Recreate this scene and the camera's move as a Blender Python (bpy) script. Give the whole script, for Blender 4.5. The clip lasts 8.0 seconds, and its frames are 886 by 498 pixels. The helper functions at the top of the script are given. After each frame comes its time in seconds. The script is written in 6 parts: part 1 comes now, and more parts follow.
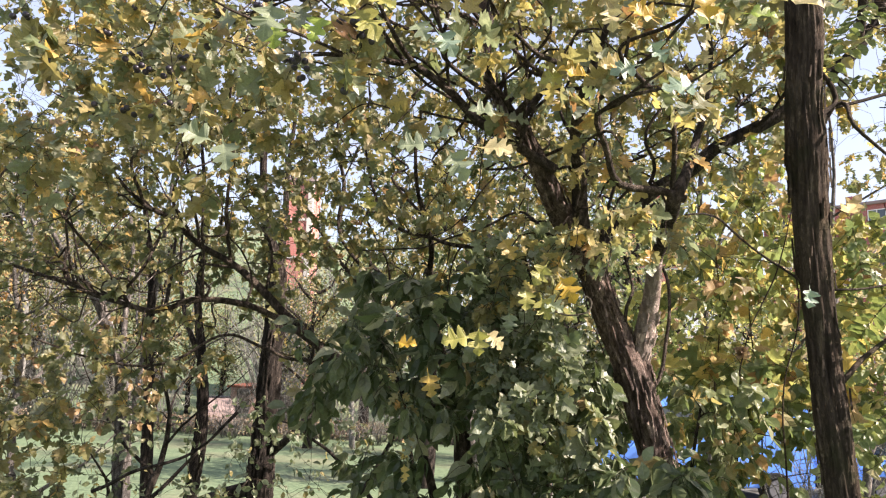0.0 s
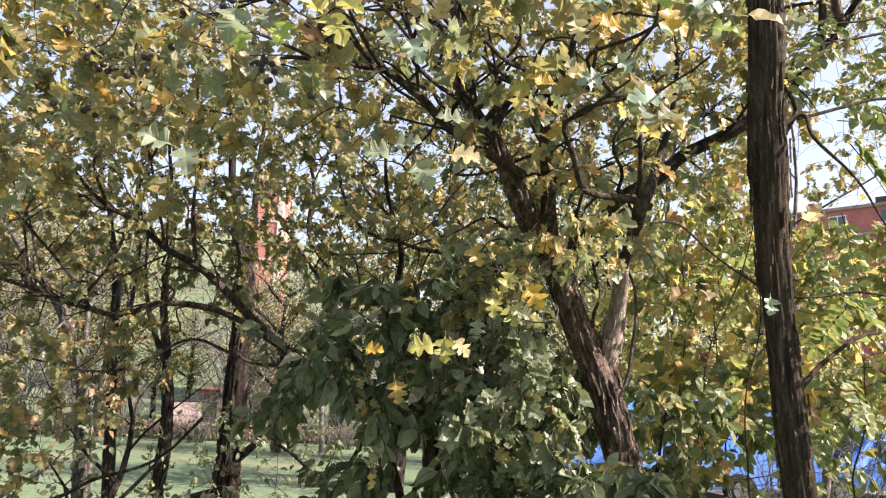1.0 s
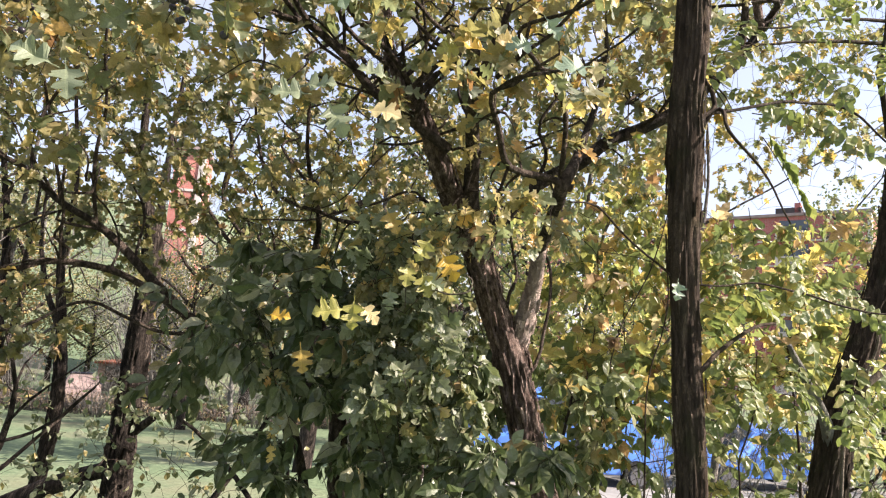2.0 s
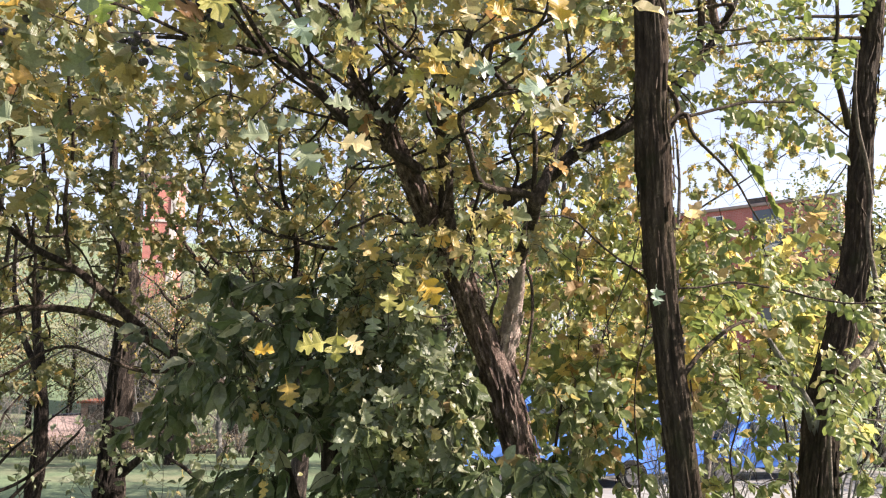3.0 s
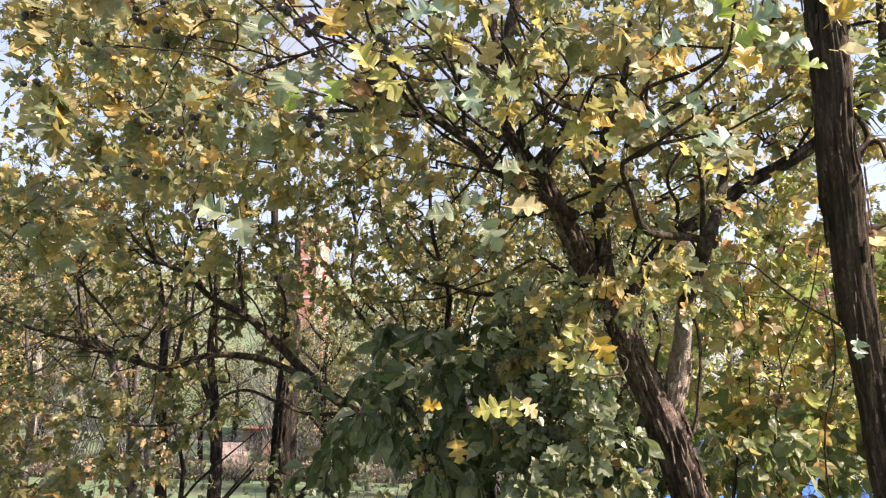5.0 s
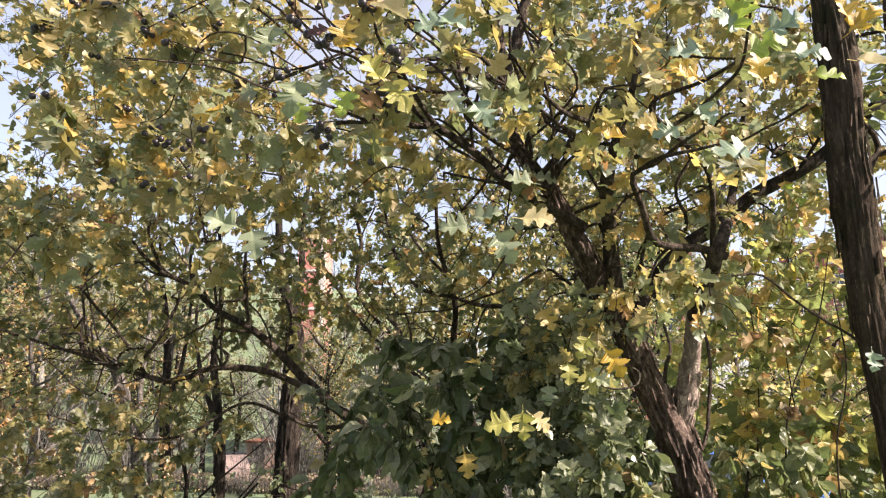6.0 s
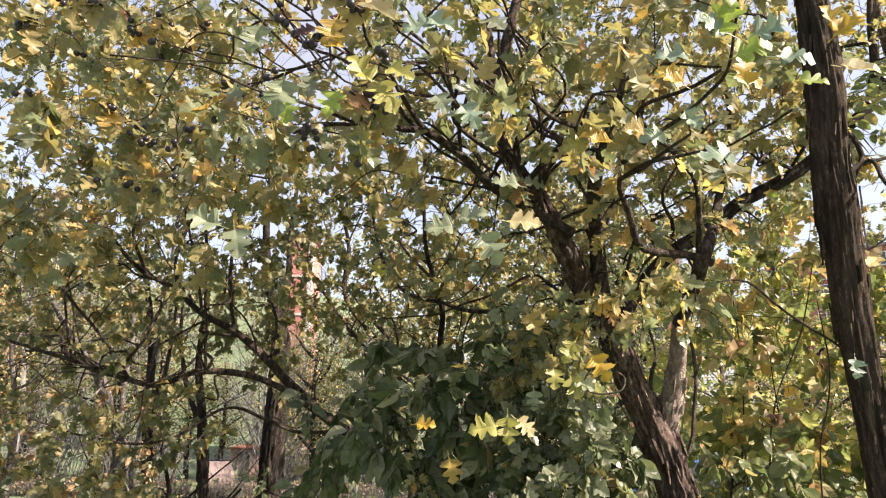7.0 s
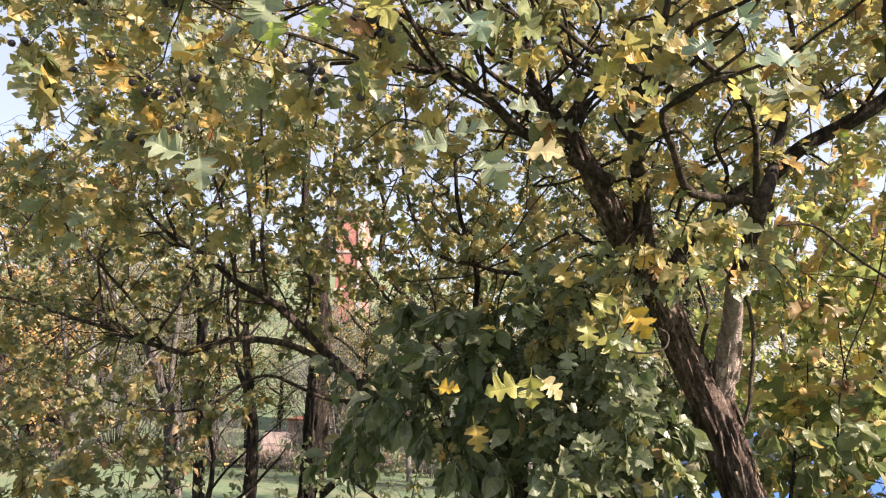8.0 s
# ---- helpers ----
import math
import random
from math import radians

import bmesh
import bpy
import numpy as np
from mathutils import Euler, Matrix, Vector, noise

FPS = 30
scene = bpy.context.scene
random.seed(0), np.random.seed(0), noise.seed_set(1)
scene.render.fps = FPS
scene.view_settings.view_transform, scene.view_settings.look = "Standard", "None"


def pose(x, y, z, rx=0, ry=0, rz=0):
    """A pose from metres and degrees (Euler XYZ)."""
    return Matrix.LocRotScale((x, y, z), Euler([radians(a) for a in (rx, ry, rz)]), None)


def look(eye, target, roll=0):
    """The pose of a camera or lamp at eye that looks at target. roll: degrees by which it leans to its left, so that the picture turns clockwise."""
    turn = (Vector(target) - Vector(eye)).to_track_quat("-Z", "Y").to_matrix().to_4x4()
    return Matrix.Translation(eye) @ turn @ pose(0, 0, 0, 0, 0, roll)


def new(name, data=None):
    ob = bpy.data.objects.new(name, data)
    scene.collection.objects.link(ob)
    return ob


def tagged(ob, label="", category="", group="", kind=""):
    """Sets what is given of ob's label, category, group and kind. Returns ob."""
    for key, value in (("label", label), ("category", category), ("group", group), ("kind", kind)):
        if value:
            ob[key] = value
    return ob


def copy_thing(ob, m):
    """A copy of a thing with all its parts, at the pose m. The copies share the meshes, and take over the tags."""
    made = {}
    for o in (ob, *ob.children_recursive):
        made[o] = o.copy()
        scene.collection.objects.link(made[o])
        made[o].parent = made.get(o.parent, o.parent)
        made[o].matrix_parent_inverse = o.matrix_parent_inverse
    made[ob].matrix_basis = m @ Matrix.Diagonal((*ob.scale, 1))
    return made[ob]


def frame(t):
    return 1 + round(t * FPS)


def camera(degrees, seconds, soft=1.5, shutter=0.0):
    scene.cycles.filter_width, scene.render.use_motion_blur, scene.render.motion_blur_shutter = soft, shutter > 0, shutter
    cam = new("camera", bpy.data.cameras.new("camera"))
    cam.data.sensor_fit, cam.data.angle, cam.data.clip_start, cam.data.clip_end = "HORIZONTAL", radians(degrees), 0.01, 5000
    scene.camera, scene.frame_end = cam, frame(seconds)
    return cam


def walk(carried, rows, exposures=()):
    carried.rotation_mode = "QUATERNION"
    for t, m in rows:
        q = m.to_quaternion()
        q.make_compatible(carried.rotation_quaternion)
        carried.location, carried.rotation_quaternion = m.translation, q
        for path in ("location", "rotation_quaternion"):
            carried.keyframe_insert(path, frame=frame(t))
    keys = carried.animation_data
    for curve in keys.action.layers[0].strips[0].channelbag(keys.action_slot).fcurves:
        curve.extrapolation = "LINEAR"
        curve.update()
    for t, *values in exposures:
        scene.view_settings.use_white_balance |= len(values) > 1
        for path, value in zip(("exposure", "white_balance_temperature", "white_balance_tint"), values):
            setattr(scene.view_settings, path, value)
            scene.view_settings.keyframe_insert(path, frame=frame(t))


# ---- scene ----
cam = camera(69.9, 8.0, soft=1.15)
METRES, EYE, TILT, LEAN, TURN = 0.6, 1.7, 10.0, 0.0, 0.0
PATH = [
    (0, (0.137, -0.008, 1.731), (0.025, 1.964, 2.048), 2.0),
    (0.5, (0.155, -0.011, 1.737), (0.127, 1.963, 2.062), 2.1),
    (1, (0.147, -0.004, 1.74), (0.122, 1.969, 2.069), 2.0),
    (1.5, (0.147, 0.012, 1.731), (0.147, 1.988, 2.039), 2.0),
    (2, (0.169, 0.047, 1.711), (0.385, 2.013, 2.006), 4.5),
    (2.2, (0.175, 0.052, 1.7), (0.481, 2.007, 1.995), 5.5),
    (3.3, (0.17, 0.033, 1.75), (0.413, 1.985, 2.114), -1.2),
    (3.5, (0.169, 0.038, 1.758), (0.355, 1.991, 2.143), -0.4),
    (4, (0.141, 0.033, 1.768), (0.15, 1.991, 2.174), 0.4),
    (4.5, (0.118, 0.047, 1.774), (0.046, 2.001, 2.194), 0.8),
    (5, (0.102, 0.04, 1.794), (-0.041, 1.99, 2.217), 0.4),
    (5.2, (0.103, 0.044, 1.814), (-0.046, 1.994, 2.232), -0.3),
    (6.3, (0.083, 0.052, 1.788), (-0.061, 1.992, 2.254), 0.7),
    (6.5, (0.09, 0.06, 1.784), (-0.033, 2.003, 2.244), 0.5),
    (7, (0.091, 0.056, 1.791), (-0.024, 1.995, 2.27), 0.7),
    (7.5, (0.102, 0.089, 1.774), (-0.067, 2.039, 2.184), 0.3),
    (7.6, (0.104, 0.102, 1.76), (-0.069, 2.053, 2.165), 0.4),
    (7.7, (0.112, 0.127, 1.759), (-0.095, 2.075, 2.161), 0.5),
    (8, (0.143, 0.204, 1.769), (-0.129, 2.145, 2.168), 0.7),
]
walk(cam, [(t, look(eye, target, roll)) for t, eye, target, roll in PATH], [(0.0, 1.77, 6700, 19.5), (2.0, 1.75, 6700, 19.5), (5.0, 1.72, 6900, 19.5), (8.0, 1.72, 7050, 19.5)])

# ---- light ----
SUN_AZ, SUN_EL = 103.0, 37.0        # degrees to the right of straight ahead, and up
world = bpy.data.worlds.new("world")
scene.world = world
world.use_nodes = True
wn = world.node_tree
sky = wn.nodes.new("ShaderNodeTexSky")
sky.sky_type, sky.sun_disc = "NISHITA", False
sky.sun_elevation, sky.sun_rotation = radians(SUN_EL), radians(SUN_AZ)
sky.air_density, sky.dust_density, sky.ozone_density = 1.0, 1.6, 1.0
# thin high cloud all over the sky
cloud = wn.nodes.new("ShaderNodeTexNoise")
cloud.inputs["Scale"].default_value, cloud.inputs["Detail"].default_value = 2.2, 6
veil = wn.nodes.new("ShaderNodeMapRange")
veil.inputs["From Min"].default_value, veil.inputs["From Max"].default_value = 0.3, 0.7
veil.inputs["To Min"].default_value, veil.inputs["To Max"].default_value = 0.35, 0.65
haze = wn.nodes.new("ShaderNodeMix")
haze.data_type = "RGBA"
haze.inputs[7].default_value = (2.4, 2.55, 2.85, 1)
wn.links.new(cloud.outputs["Fac"], veil.inputs["Value"])
wn.links.new(veil.outputs[0], haze.inputs[0])
wn.links.new(sky.outputs[0], haze.inputs[6])
wn.links.new(haze.outputs[2], wn.nodes["Background"].inputs[0])
wn.nodes["Background"].inputs[1].default_value = 0.109
sun = new("sun", bpy.data.lights.new("sun", "SUN"))
sun.data.energy, sun.data.angle, sun.data.color = 4.3, radians(0.6), (1.0, 0.92, 0.8)
az, el = radians(SUN_AZ), radians(SUN_EL)
TO_SUN = Vector((math.sin(az) * math.cos(el), math.cos(az) * math.cos(el), math.sin(el)))
sun.matrix_world = look(TO_SUN * 50, (0, 0, 0))

# ---- materials ----


def nodes_of(name, rough=0.6, spec=0.4):
    m = bpy.data.materials.new(name)
    m.use_nodes = True
    nt = m.node_tree
    b = nt.nodes["Principled BSDF"]
    b.inputs["Roughness"].default_value = rough
    b.inputs["Specular IOR Level"].default_value = spec
    return m, nt, b


def ramp(nt, stops, src):
    r = nt.nodes.new("ShaderNodeValToRGB")
    e = r.color_ramp.elements
    while len(e) < len(stops):
        e.new(0.5)
    for el_, (p, c) in zip(e, stops):
        el_.position, el_.color = p, (*c, 1)
    nt.links.new(src, r.inputs[0])
    return r.outputs[0]


def noise_tex(nt, scale, detail=4, stretch=(1, 1, 1), coord="Object", rough=0.55):
    tc = nt.nodes.new("ShaderNodeTexCoord")
    mp = nt.nodes.new("ShaderNodeMapping")
    mp.inputs["Scale"].default_value = stretch
    n = nt.nodes.new("ShaderNodeTexNoise")
    n.inputs["Scale"].default_value, n.inputs["Detail"].default_value = scale, detail
    n.inputs["Roughness"].default_value = rough
    nt.links.new(tc.outputs[coord], mp.inputs[0])
    nt.links.new(mp.outputs[0], n.inputs["Vector"])
    return n.outputs["Fac"]


def mixed(nt, a, b, fac, mode="MIX"):
    m = nt.nodes.new("ShaderNodeMix")
    m.data_type, m.blend_type = "RGBA", mode
    for sock, v in ((m.inputs[6], a), (m.inputs[7], b), (m.inputs[0], fac)):
        if isinstance(v, (int, float)):
            sock.default_value = v
        elif isinstance(v, tuple):
            sock.default_value = (*v, 1)
        else:
            nt.links.new(v, sock)
    return m.outputs[2]


def bumped(nt, b, height, strength, dist):
    u = nt.nodes.new("ShaderNodeBump")
    u.inputs["Strength"].default_value, u.inputs["Distance"].default_value = strength, dist
    nt.links.new(height, u.inputs["Height"])
    nt.links.new(u.outputs[0], b.inputs["Normal"])


def bark(name, dark, mid, light, scale=40, stretch=(1, 1, 0.12), moss=None, relief=0.035):
    """Furrowed bark: long plates broken by cracks, with flaking paler edges and blotches."""
    m, nt, b = nodes_of(name, 0.92, 0.15)
    plates = noise_tex(nt, scale, 5, stretch, rough=0.7)
    flakes = noise_tex(nt, scale * 1.7, 4, (1, 1, stretch[2] * 3.5), rough=0.7)
    blot = noise_tex(nt, 9, 4, (1, 1, 0.5))
    tc = nt.nodes.new("ShaderNodeTexCoord")
    mp = nt.nodes.new("ShaderNodeMapping")
    mp.inputs["Scale"].default_value = (1, 1, stretch[2] * 1.6)
    nt.links.new(tc.outputs["Object"], mp.inputs[0])
    vo = nt.nodes.new("ShaderNodeTexVoronoi")
    vo.feature = "DISTANCE_TO_EDGE"
    vo.inputs["Scale"].default_value = scale * 1.1
    wob = mixed(nt, mp.outputs[0], flakes, 0.12, "ADD")
    nt.links.new(wob, vo.inputs["Vector"])
    crack = ramp(nt, [(0.0, (0, 0, 0)), (0.22, (1, 1, 1))], vo.outputs["Distance"])
    c = ramp(nt, [(0.32, dark), (0.47, mid), (0.62, light)], plates)
    c = mixed(nt, c, ramp(nt, [(0.38, (0.62, 0.6, 0.58)), (0.6, (1.2, 1.17, 1.12))], flakes), 0.85, "MULTIPLY")
    c = mixed(nt, c, ramp(nt, [(0.35, (0.6, 0.6, 0.6)), (0.65, (1.15, 1.1, 1.05))], blot), 0.8, "MULTIPLY")
    c = mixed(nt, mixed(nt, c, dark, 0.7), c, crack)
    if moss:
        c = mixed(nt, c, moss, ramp(nt, [(0.52, (0, 0, 0)), (0.7, (0.6, 0.6, 0.6))], noise_tex(nt, 11, 5)))
    nt.links.new(c, b.inputs["Base Color"])
    h = mixed(nt, mixed(nt, plates, flakes, 0.4), crack, 0.45, "MULTIPLY")
    bumped(nt, b, h, 1.0, relief)
    return m


BARK_HAW = bark("hawthorn_bark", (0.06, 0.044, 0.039), (0.24, 0.178, 0.162), (0.56, 0.45, 0.415), 55, (1, 1, 0.22), None, 0.018)
# smooth pinkish bark, paled so the sun on the fork limb is in its colour
BARK_PINK_LIT = bark("smooth_sunlit_pink_bark", (0.3, 0.235, 0.215), (0.57, 0.465, 0.43), (0.74, 0.64, 0.6), 26, (1, 1, 0.3))
BARK_LOC = bark("locust_bark", (0.035, 0.027, 0.022), (0.075, 0.057, 0.045), (0.15, 0.12, 0.095), 46, (1, 1, 0.13), (0.035, 0.04, 0.018), 0.012)
BARK_LIMB = bark("limb_bark", (0.035, 0.028, 0.024), (0.1, 0.08, 0.068), (0.25, 0.205, 0.18), 48, (1, 1, 0.3))
# dark bark; on the upper hawthorn limb it also paints in shade
BARK_DARK = bark("shaded_dark_bark", (0.014, 0.012, 0.011), (0.05, 0.042, 0.039), (0.15, 0.125, 0.112), 26, (1, 1, 0.15))
BARK_GREY = bark("grey_bark", (0.08, 0.072, 0.068), (0.2, 0.185, 0.18), (0.38, 0.355, 0.345), 22, (1, 1, 0.25))
BARK_TWIG = bark("twig_bark", (0.035, 0.027, 0.022), (0.085, 0.066, 0.055), (0.2, 0.165, 0.14), 60, (1, 1, 0.4))
BARK_PALE = bark("pale_grey_stems", (0.15, 0.15, 0.145), (0.26, 0.26, 0.25), (0.4, 0.4, 0.385), 22, (1, 1, 0.25))
BARK_VINE = bark("pale_vine_bark", (0.12, 0.10, 0.085), (0.3, 0.26, 0.22), (0.5, 0.45, 0.39), 45, (1, 1, 0.3))


def leaf_material(name, stops, single, mottle=(0.16, 0.085, 0.012), trans=0.5, gloss=0.36, spots=0.35):
    """Leaf blade: one hue for each leaf, patches and veins of grain within it, and light coming through."""
    m, nt, b = nodes_of(name, gloss, 0.45)
    if single:
        src = nt.nodes.new("ShaderNodeObjectInfo").outputs["Random"]
    else:
        src = nt.nodes.new("ShaderNodeNewGeometry").outputs["Random Per Island"]
    c = ramp(nt, stops, src)
    # blotches of turning colour, and fine specks
    patch = noise_tex(nt, 4.5 if single else 38, 3, (1, 1, 1), "Object")
    fine = noise_tex(nt, 42 if single else 240, 2)
    if single:
        # each blade gets its own blotches, a pale midrib and slanting side veins
        for tex in (patch, fine):
            link = tex.node.inputs["Vector"].links[0]
            add = nt.nodes.new("ShaderNodeVectorMath")
            shift = nt.nodes.new("ShaderNodeMath")
            shift.operation = "MULTIPLY"
            shift.inputs[1].default_value = 37.0
            nt.links.new(src, shift.inputs[0])
            nt.links.new(link.from_socket, add.inputs[0])
            nt.links.new(shift.outputs[0], add.inputs[1])
            nt.links.new(add.outputs[0], tex.node.inputs["Vector"])
        tc = nt.nodes.new("ShaderNodeTexCoord")
        xyz = nt.nodes.new("ShaderNodeSeparateXYZ")
        nt.links.new(tc.outputs["Object"], xyz.inputs[0])
        off = nt.nodes.new("ShaderNodeMath")
        off.operation = "ABSOLUTE"
        nt.links.new(xyz.outputs[0], off.inputs[0])
        slant = nt.nodes.new("ShaderNodeMath")
        slant.operation = "MULTIPLY_ADD"
        slant.inputs[1].default_value = -0.75
        nt.links.new(off.outputs[0], slant.inputs[0])
        nt.links.new(xyz.outputs[1], slant.inputs[2])
        wave = nt.nodes.new("ShaderNodeMath")
        wave.operation = "PINGPONG"
        wave.inputs[1].default_value = 0.1
        nt.links.new(slant.outputs[0], wave.inputs[0])
        side = ramp(nt, [(0.0, (1.22, 1.22, 1.2)), (0.016, (0.97, 0.97, 0.97))], wave.outputs[0])
        rib = ramp(nt, [(0.008, (1.4, 1.38, 1.3)), (0.022, (1, 1, 1))], off.outputs[0])
        c = mixed(nt, mixed(nt, c, side, 0.25, "MULTIPLY"), rib, 0.5, "MULTIPLY")
    c = mixed(nt, c, mottle, mixed(nt, (0, 0, 0), (spots, spots, spots), ramp(nt, [(0.5, (0, 0, 0)), (0.72, (1, 1, 1))], patch)))
    c = mixed(nt, c, ramp(nt, [(0.3, (0.72, 0.72, 0.7)), (0.7, (1.15, 1.15, 1.1))], fine), 0.7, "MULTIPLY")
    nt.links.new(c, b.inputs["Base Color"])
    t = nt.nodes.new("ShaderNodeBsdfTranslucent")
    nt.links.new(mixed(nt, c, (0.94, 1.0, 0.74), 1.0, "MULTIPLY"), t.inputs["Color"])
    mx = nt.nodes.new("ShaderNodeMixShader")
    mx.inputs[0].default_value = trans
    nt.links.new(b.outputs[0], mx.inputs[1])
    nt.links.new(t.outputs[0], mx.inputs[2])
    nt.links.new(mx.outputs[0], nt.nodes["Material Output"].inputs["Surface"])
    bumped(nt, b, fine, 0.3, 0.002)
    return m


def leaf_pair(name, stops, lift=1.56, grey=0.14, **kw):
    # late-season leaves, paler and greyer; lift also paints sun or shade into each kind
    stops = [(p, tuple(lift * (v + grey * (0.3 * c[0] + 0.6 * c[1] + 0.1 * c[2] - v)) for v in (c[0] * 1.13, c[1], c[2]))) for p, c in stops]
    return leaf_material(name + "_single", stops, True, **kw), leaf_material(name + "_mass", stops, False, **kw)


OLIVE, GREEN, DEEP = (0.175, 0.165, 0.068), (0.098, 0.13, 0.058), (0.045, 0.075, 0.04)
BLUEGREEN, LIME, YELLOW = (0.17, 0.22, 0.165), (0.28, 0.33, 0.095), (0.35, 0.31, 0.11)
GOLD, OCHRE, BROWN = (0.45, 0.3, 0.07), (0.27, 0.2, 0.09), (0.18, 0.10, 0.05)
HAW_LEAF = leaf_pair("hawthorn_leaf", [(0.0, GREEN), (0.15, (0.13, 0.17, 0.09)), (0.29, BLUEGREEN), (0.42, OLIVE), (0.62, (0.19, 0.195, 0.08)), (0.79, (0.225, 0.195, 0.08)), (0.89, YELLOW), (0.955, GOLD), (0.985, BROWN), (1.0, (0.36, 0.37, 0.24))])
LEF_LEAF = leaf_pair("dull_hawthorn_leaf", [(0.0, (0.07, 0.095, 0.05)), (0.16, (0.11, 0.14, 0.06)), (0.34, (0.15, 0.18, 0.12)), (0.55, (0.18, 0.19, 0.07)), (0.78, (0.22, 0.225, 0.085)), (0.92, (0.25, 0.22, 0.09)), (0.975, (0.38, 0.27, 0.07)), (1.0, BROWN)], lift=1.28)
BUSH_LEAF = leaf_pair("grey_green_leaf", [(0.0, DEEP), (0.3, GREEN), (0.6, (0.14, 0.18, 0.11)), (0.85, BLUEGREEN), (0.95, OLIVE), (1.0, YELLOW)], lift=1.6, spots=0.15)
LOW_LEAF = leaf_pair("low_shrub_leaf", [(0.0, (0.06, 0.095, 0.045)), (0.3, (0.1, 0.145, 0.055)), (0.6, (0.16, 0.2, 0.1)), (0.82, (0.2, 0.24, 0.15)), (0.93, (0.24, 0.22, 0.09)), (1.0, (0.33, 0.2, 0.08))], lift=1.6, gloss=0.3, spots=0.2)
SHR_LEAF = leaf_pair("dark_shrub_leaf", [(0.0, (0.035, 0.062, 0.026)), (0.35, (0.07, 0.112, 0.045)), (0.65, (0.115, 0.16, 0.075)), (0.88, (0.17, 0.21, 0.13)), (0.98, (0.26, 0.29, 0.19)), (1.0, OCHRE)], lift=1.15, trans=0.36, gloss=0.3, spots=0.12)
SAP_LEAF = leaf_pair("sapling_leaf", [(0.0, (0.08, 0.12, 0.05)), (0.25, (0.13, 0.18, 0.07)), (0.42, (0.2, 0.24, 0.09)), (0.56, (0.27, 0.3, 0.1)), (0.7, (0.37, 0.36, 0.13)), (0.79, (0.45, 0.37, 0.1)), (0.86, (0.31, 0.22, 0.11)), (0.93, (0.46, 0.42, 0.31)), (0.97, (0.24, 0.14, 0.08)), (1.0, (0.5, 0.35, 0.09))], lift=1.6, grey=0.14, trans=0.56)
LOC_LEAF = leaf_pair("locust_leaflet", [(0.0, (0.12, 0.19, 0.065)), (0.5, (0.2, 0.28, 0.08)), (0.85, LIME), (1.0, YELLOW)], lift=0.95, trans=0.45, spots=0.15)
FAR_LEAF = leaf_pair("far_leaf", [(0.0, (0.06, 0.09, 0.04)), (0.4, (0.12, 0.15, 0.06)), (0.75, OLIVE), (0.93, OCHRE), (1.0, (0.38, 0.28, 0.09))], trans=0.36)
GREEN_FAR_LEAF = leaf_pair("far_green_leaf", [(0.0, (0.04, 0.065, 0.03)), (0.45, (0.08, 0.12, 0.045)), (0.75, (0.16, 0.19, 0.065)), (1.0, OCHRE)], trans=0.4)
BROWN_LEAF = leaf_pair("dry_hedge_leaf", [(0.0, (0.09, 0.065, 0.045)), (0.5, (0.16, 0.125, 0.085)), (1.0, (0.2, 0.19, 0.11))], trans=0.25)
BROWNING_LEAF = leaf_pair("browning_leaf", [(0.0, GREEN), (0.3, OLIVE), (0.65, OCHRE), (1.0, (0.26, 0.16, 0.07))], lift=1.0, trans=0.3)
ORANGE_FAR_LEAF = leaf_pair("far_orange_leaf", [(0.0, OCHRE), (0.5, (0.42, 0.22, 0.06)), (1.0, GOLD)], lift=0.95, trans=0.3)


def plain_leaf(name, colour, edge, trans=0.4):
    m = leaf_material(name, [(0.0, tuple(v * 0.9 for v in colour)), (1.0, colour)], True, mottle=edge, trans=trans, spots=0.5)
    return m


LEAF_GOLD = plain_leaf("golden_leaf", (0.54, 0.36, 0.06), (0.44, 0.24, 0.05))
LEAF_YELLOW = plain_leaf("yellow_leaf", (0.38, 0.36, 0.11), (0.28, 0.31, 0.09))
LEAF_PALE = plain_leaf("cream_leaf", (0.64, 0.54, 0.31), (0.5, 0.36, 0.15))
LEAF_BLUE = plain_leaf("bluish_leaf", (0.24, 0.32, 0.24), (0.17, 0.25, 0.17), 0.25)
LEAF_LIME = plain_leaf("lime_leaf", (0.33, 0.42, 0.09), (0.25, 0.34, 0.07))
LEAF_SILVER = plain_leaf("silvery_leaf", (0.23, 0.27, 0.175), (0.18, 0.22, 0.14), 0.3)
LEAF_DRY = plain_leaf("dry_brown_leaf", (0.3, 0.2, 0.13), (0.16, 0.09, 0.055))
LEAF_MAROON = plain_leaf("maroon_dried_leaf", (0.1, 0.04, 0.045), (0.05, 0.025, 0.025), 0.15)
LEAF_OCHRE = plain_leaf("ochre_leaf", (0.42, 0.3, 0.08), (0.26, 0.14, 0.04))


def simple_material(name, colour, rough=0.6, spec=0.4, var=0.25, scale=6.0, metal=0.0, bump=0.0, coord="Object"):
    m, nt, b = nodes_of(name, rough, spec)
    n = noise_tex(nt, scale, 6, coord=coord)
    lo, hi = tuple(v * (1 - var) for v in colour), tuple(min(1, v * (1 + var)) for v in colour)
    nt.links.new(ramp(nt, [(0.3, lo), (0.7, hi)], n), b.inputs["Base Color"])
    b.inputs["Metallic"].default_value = metal
    if bump:
        bumped(nt, b, n, 0.6, bump)
    return m


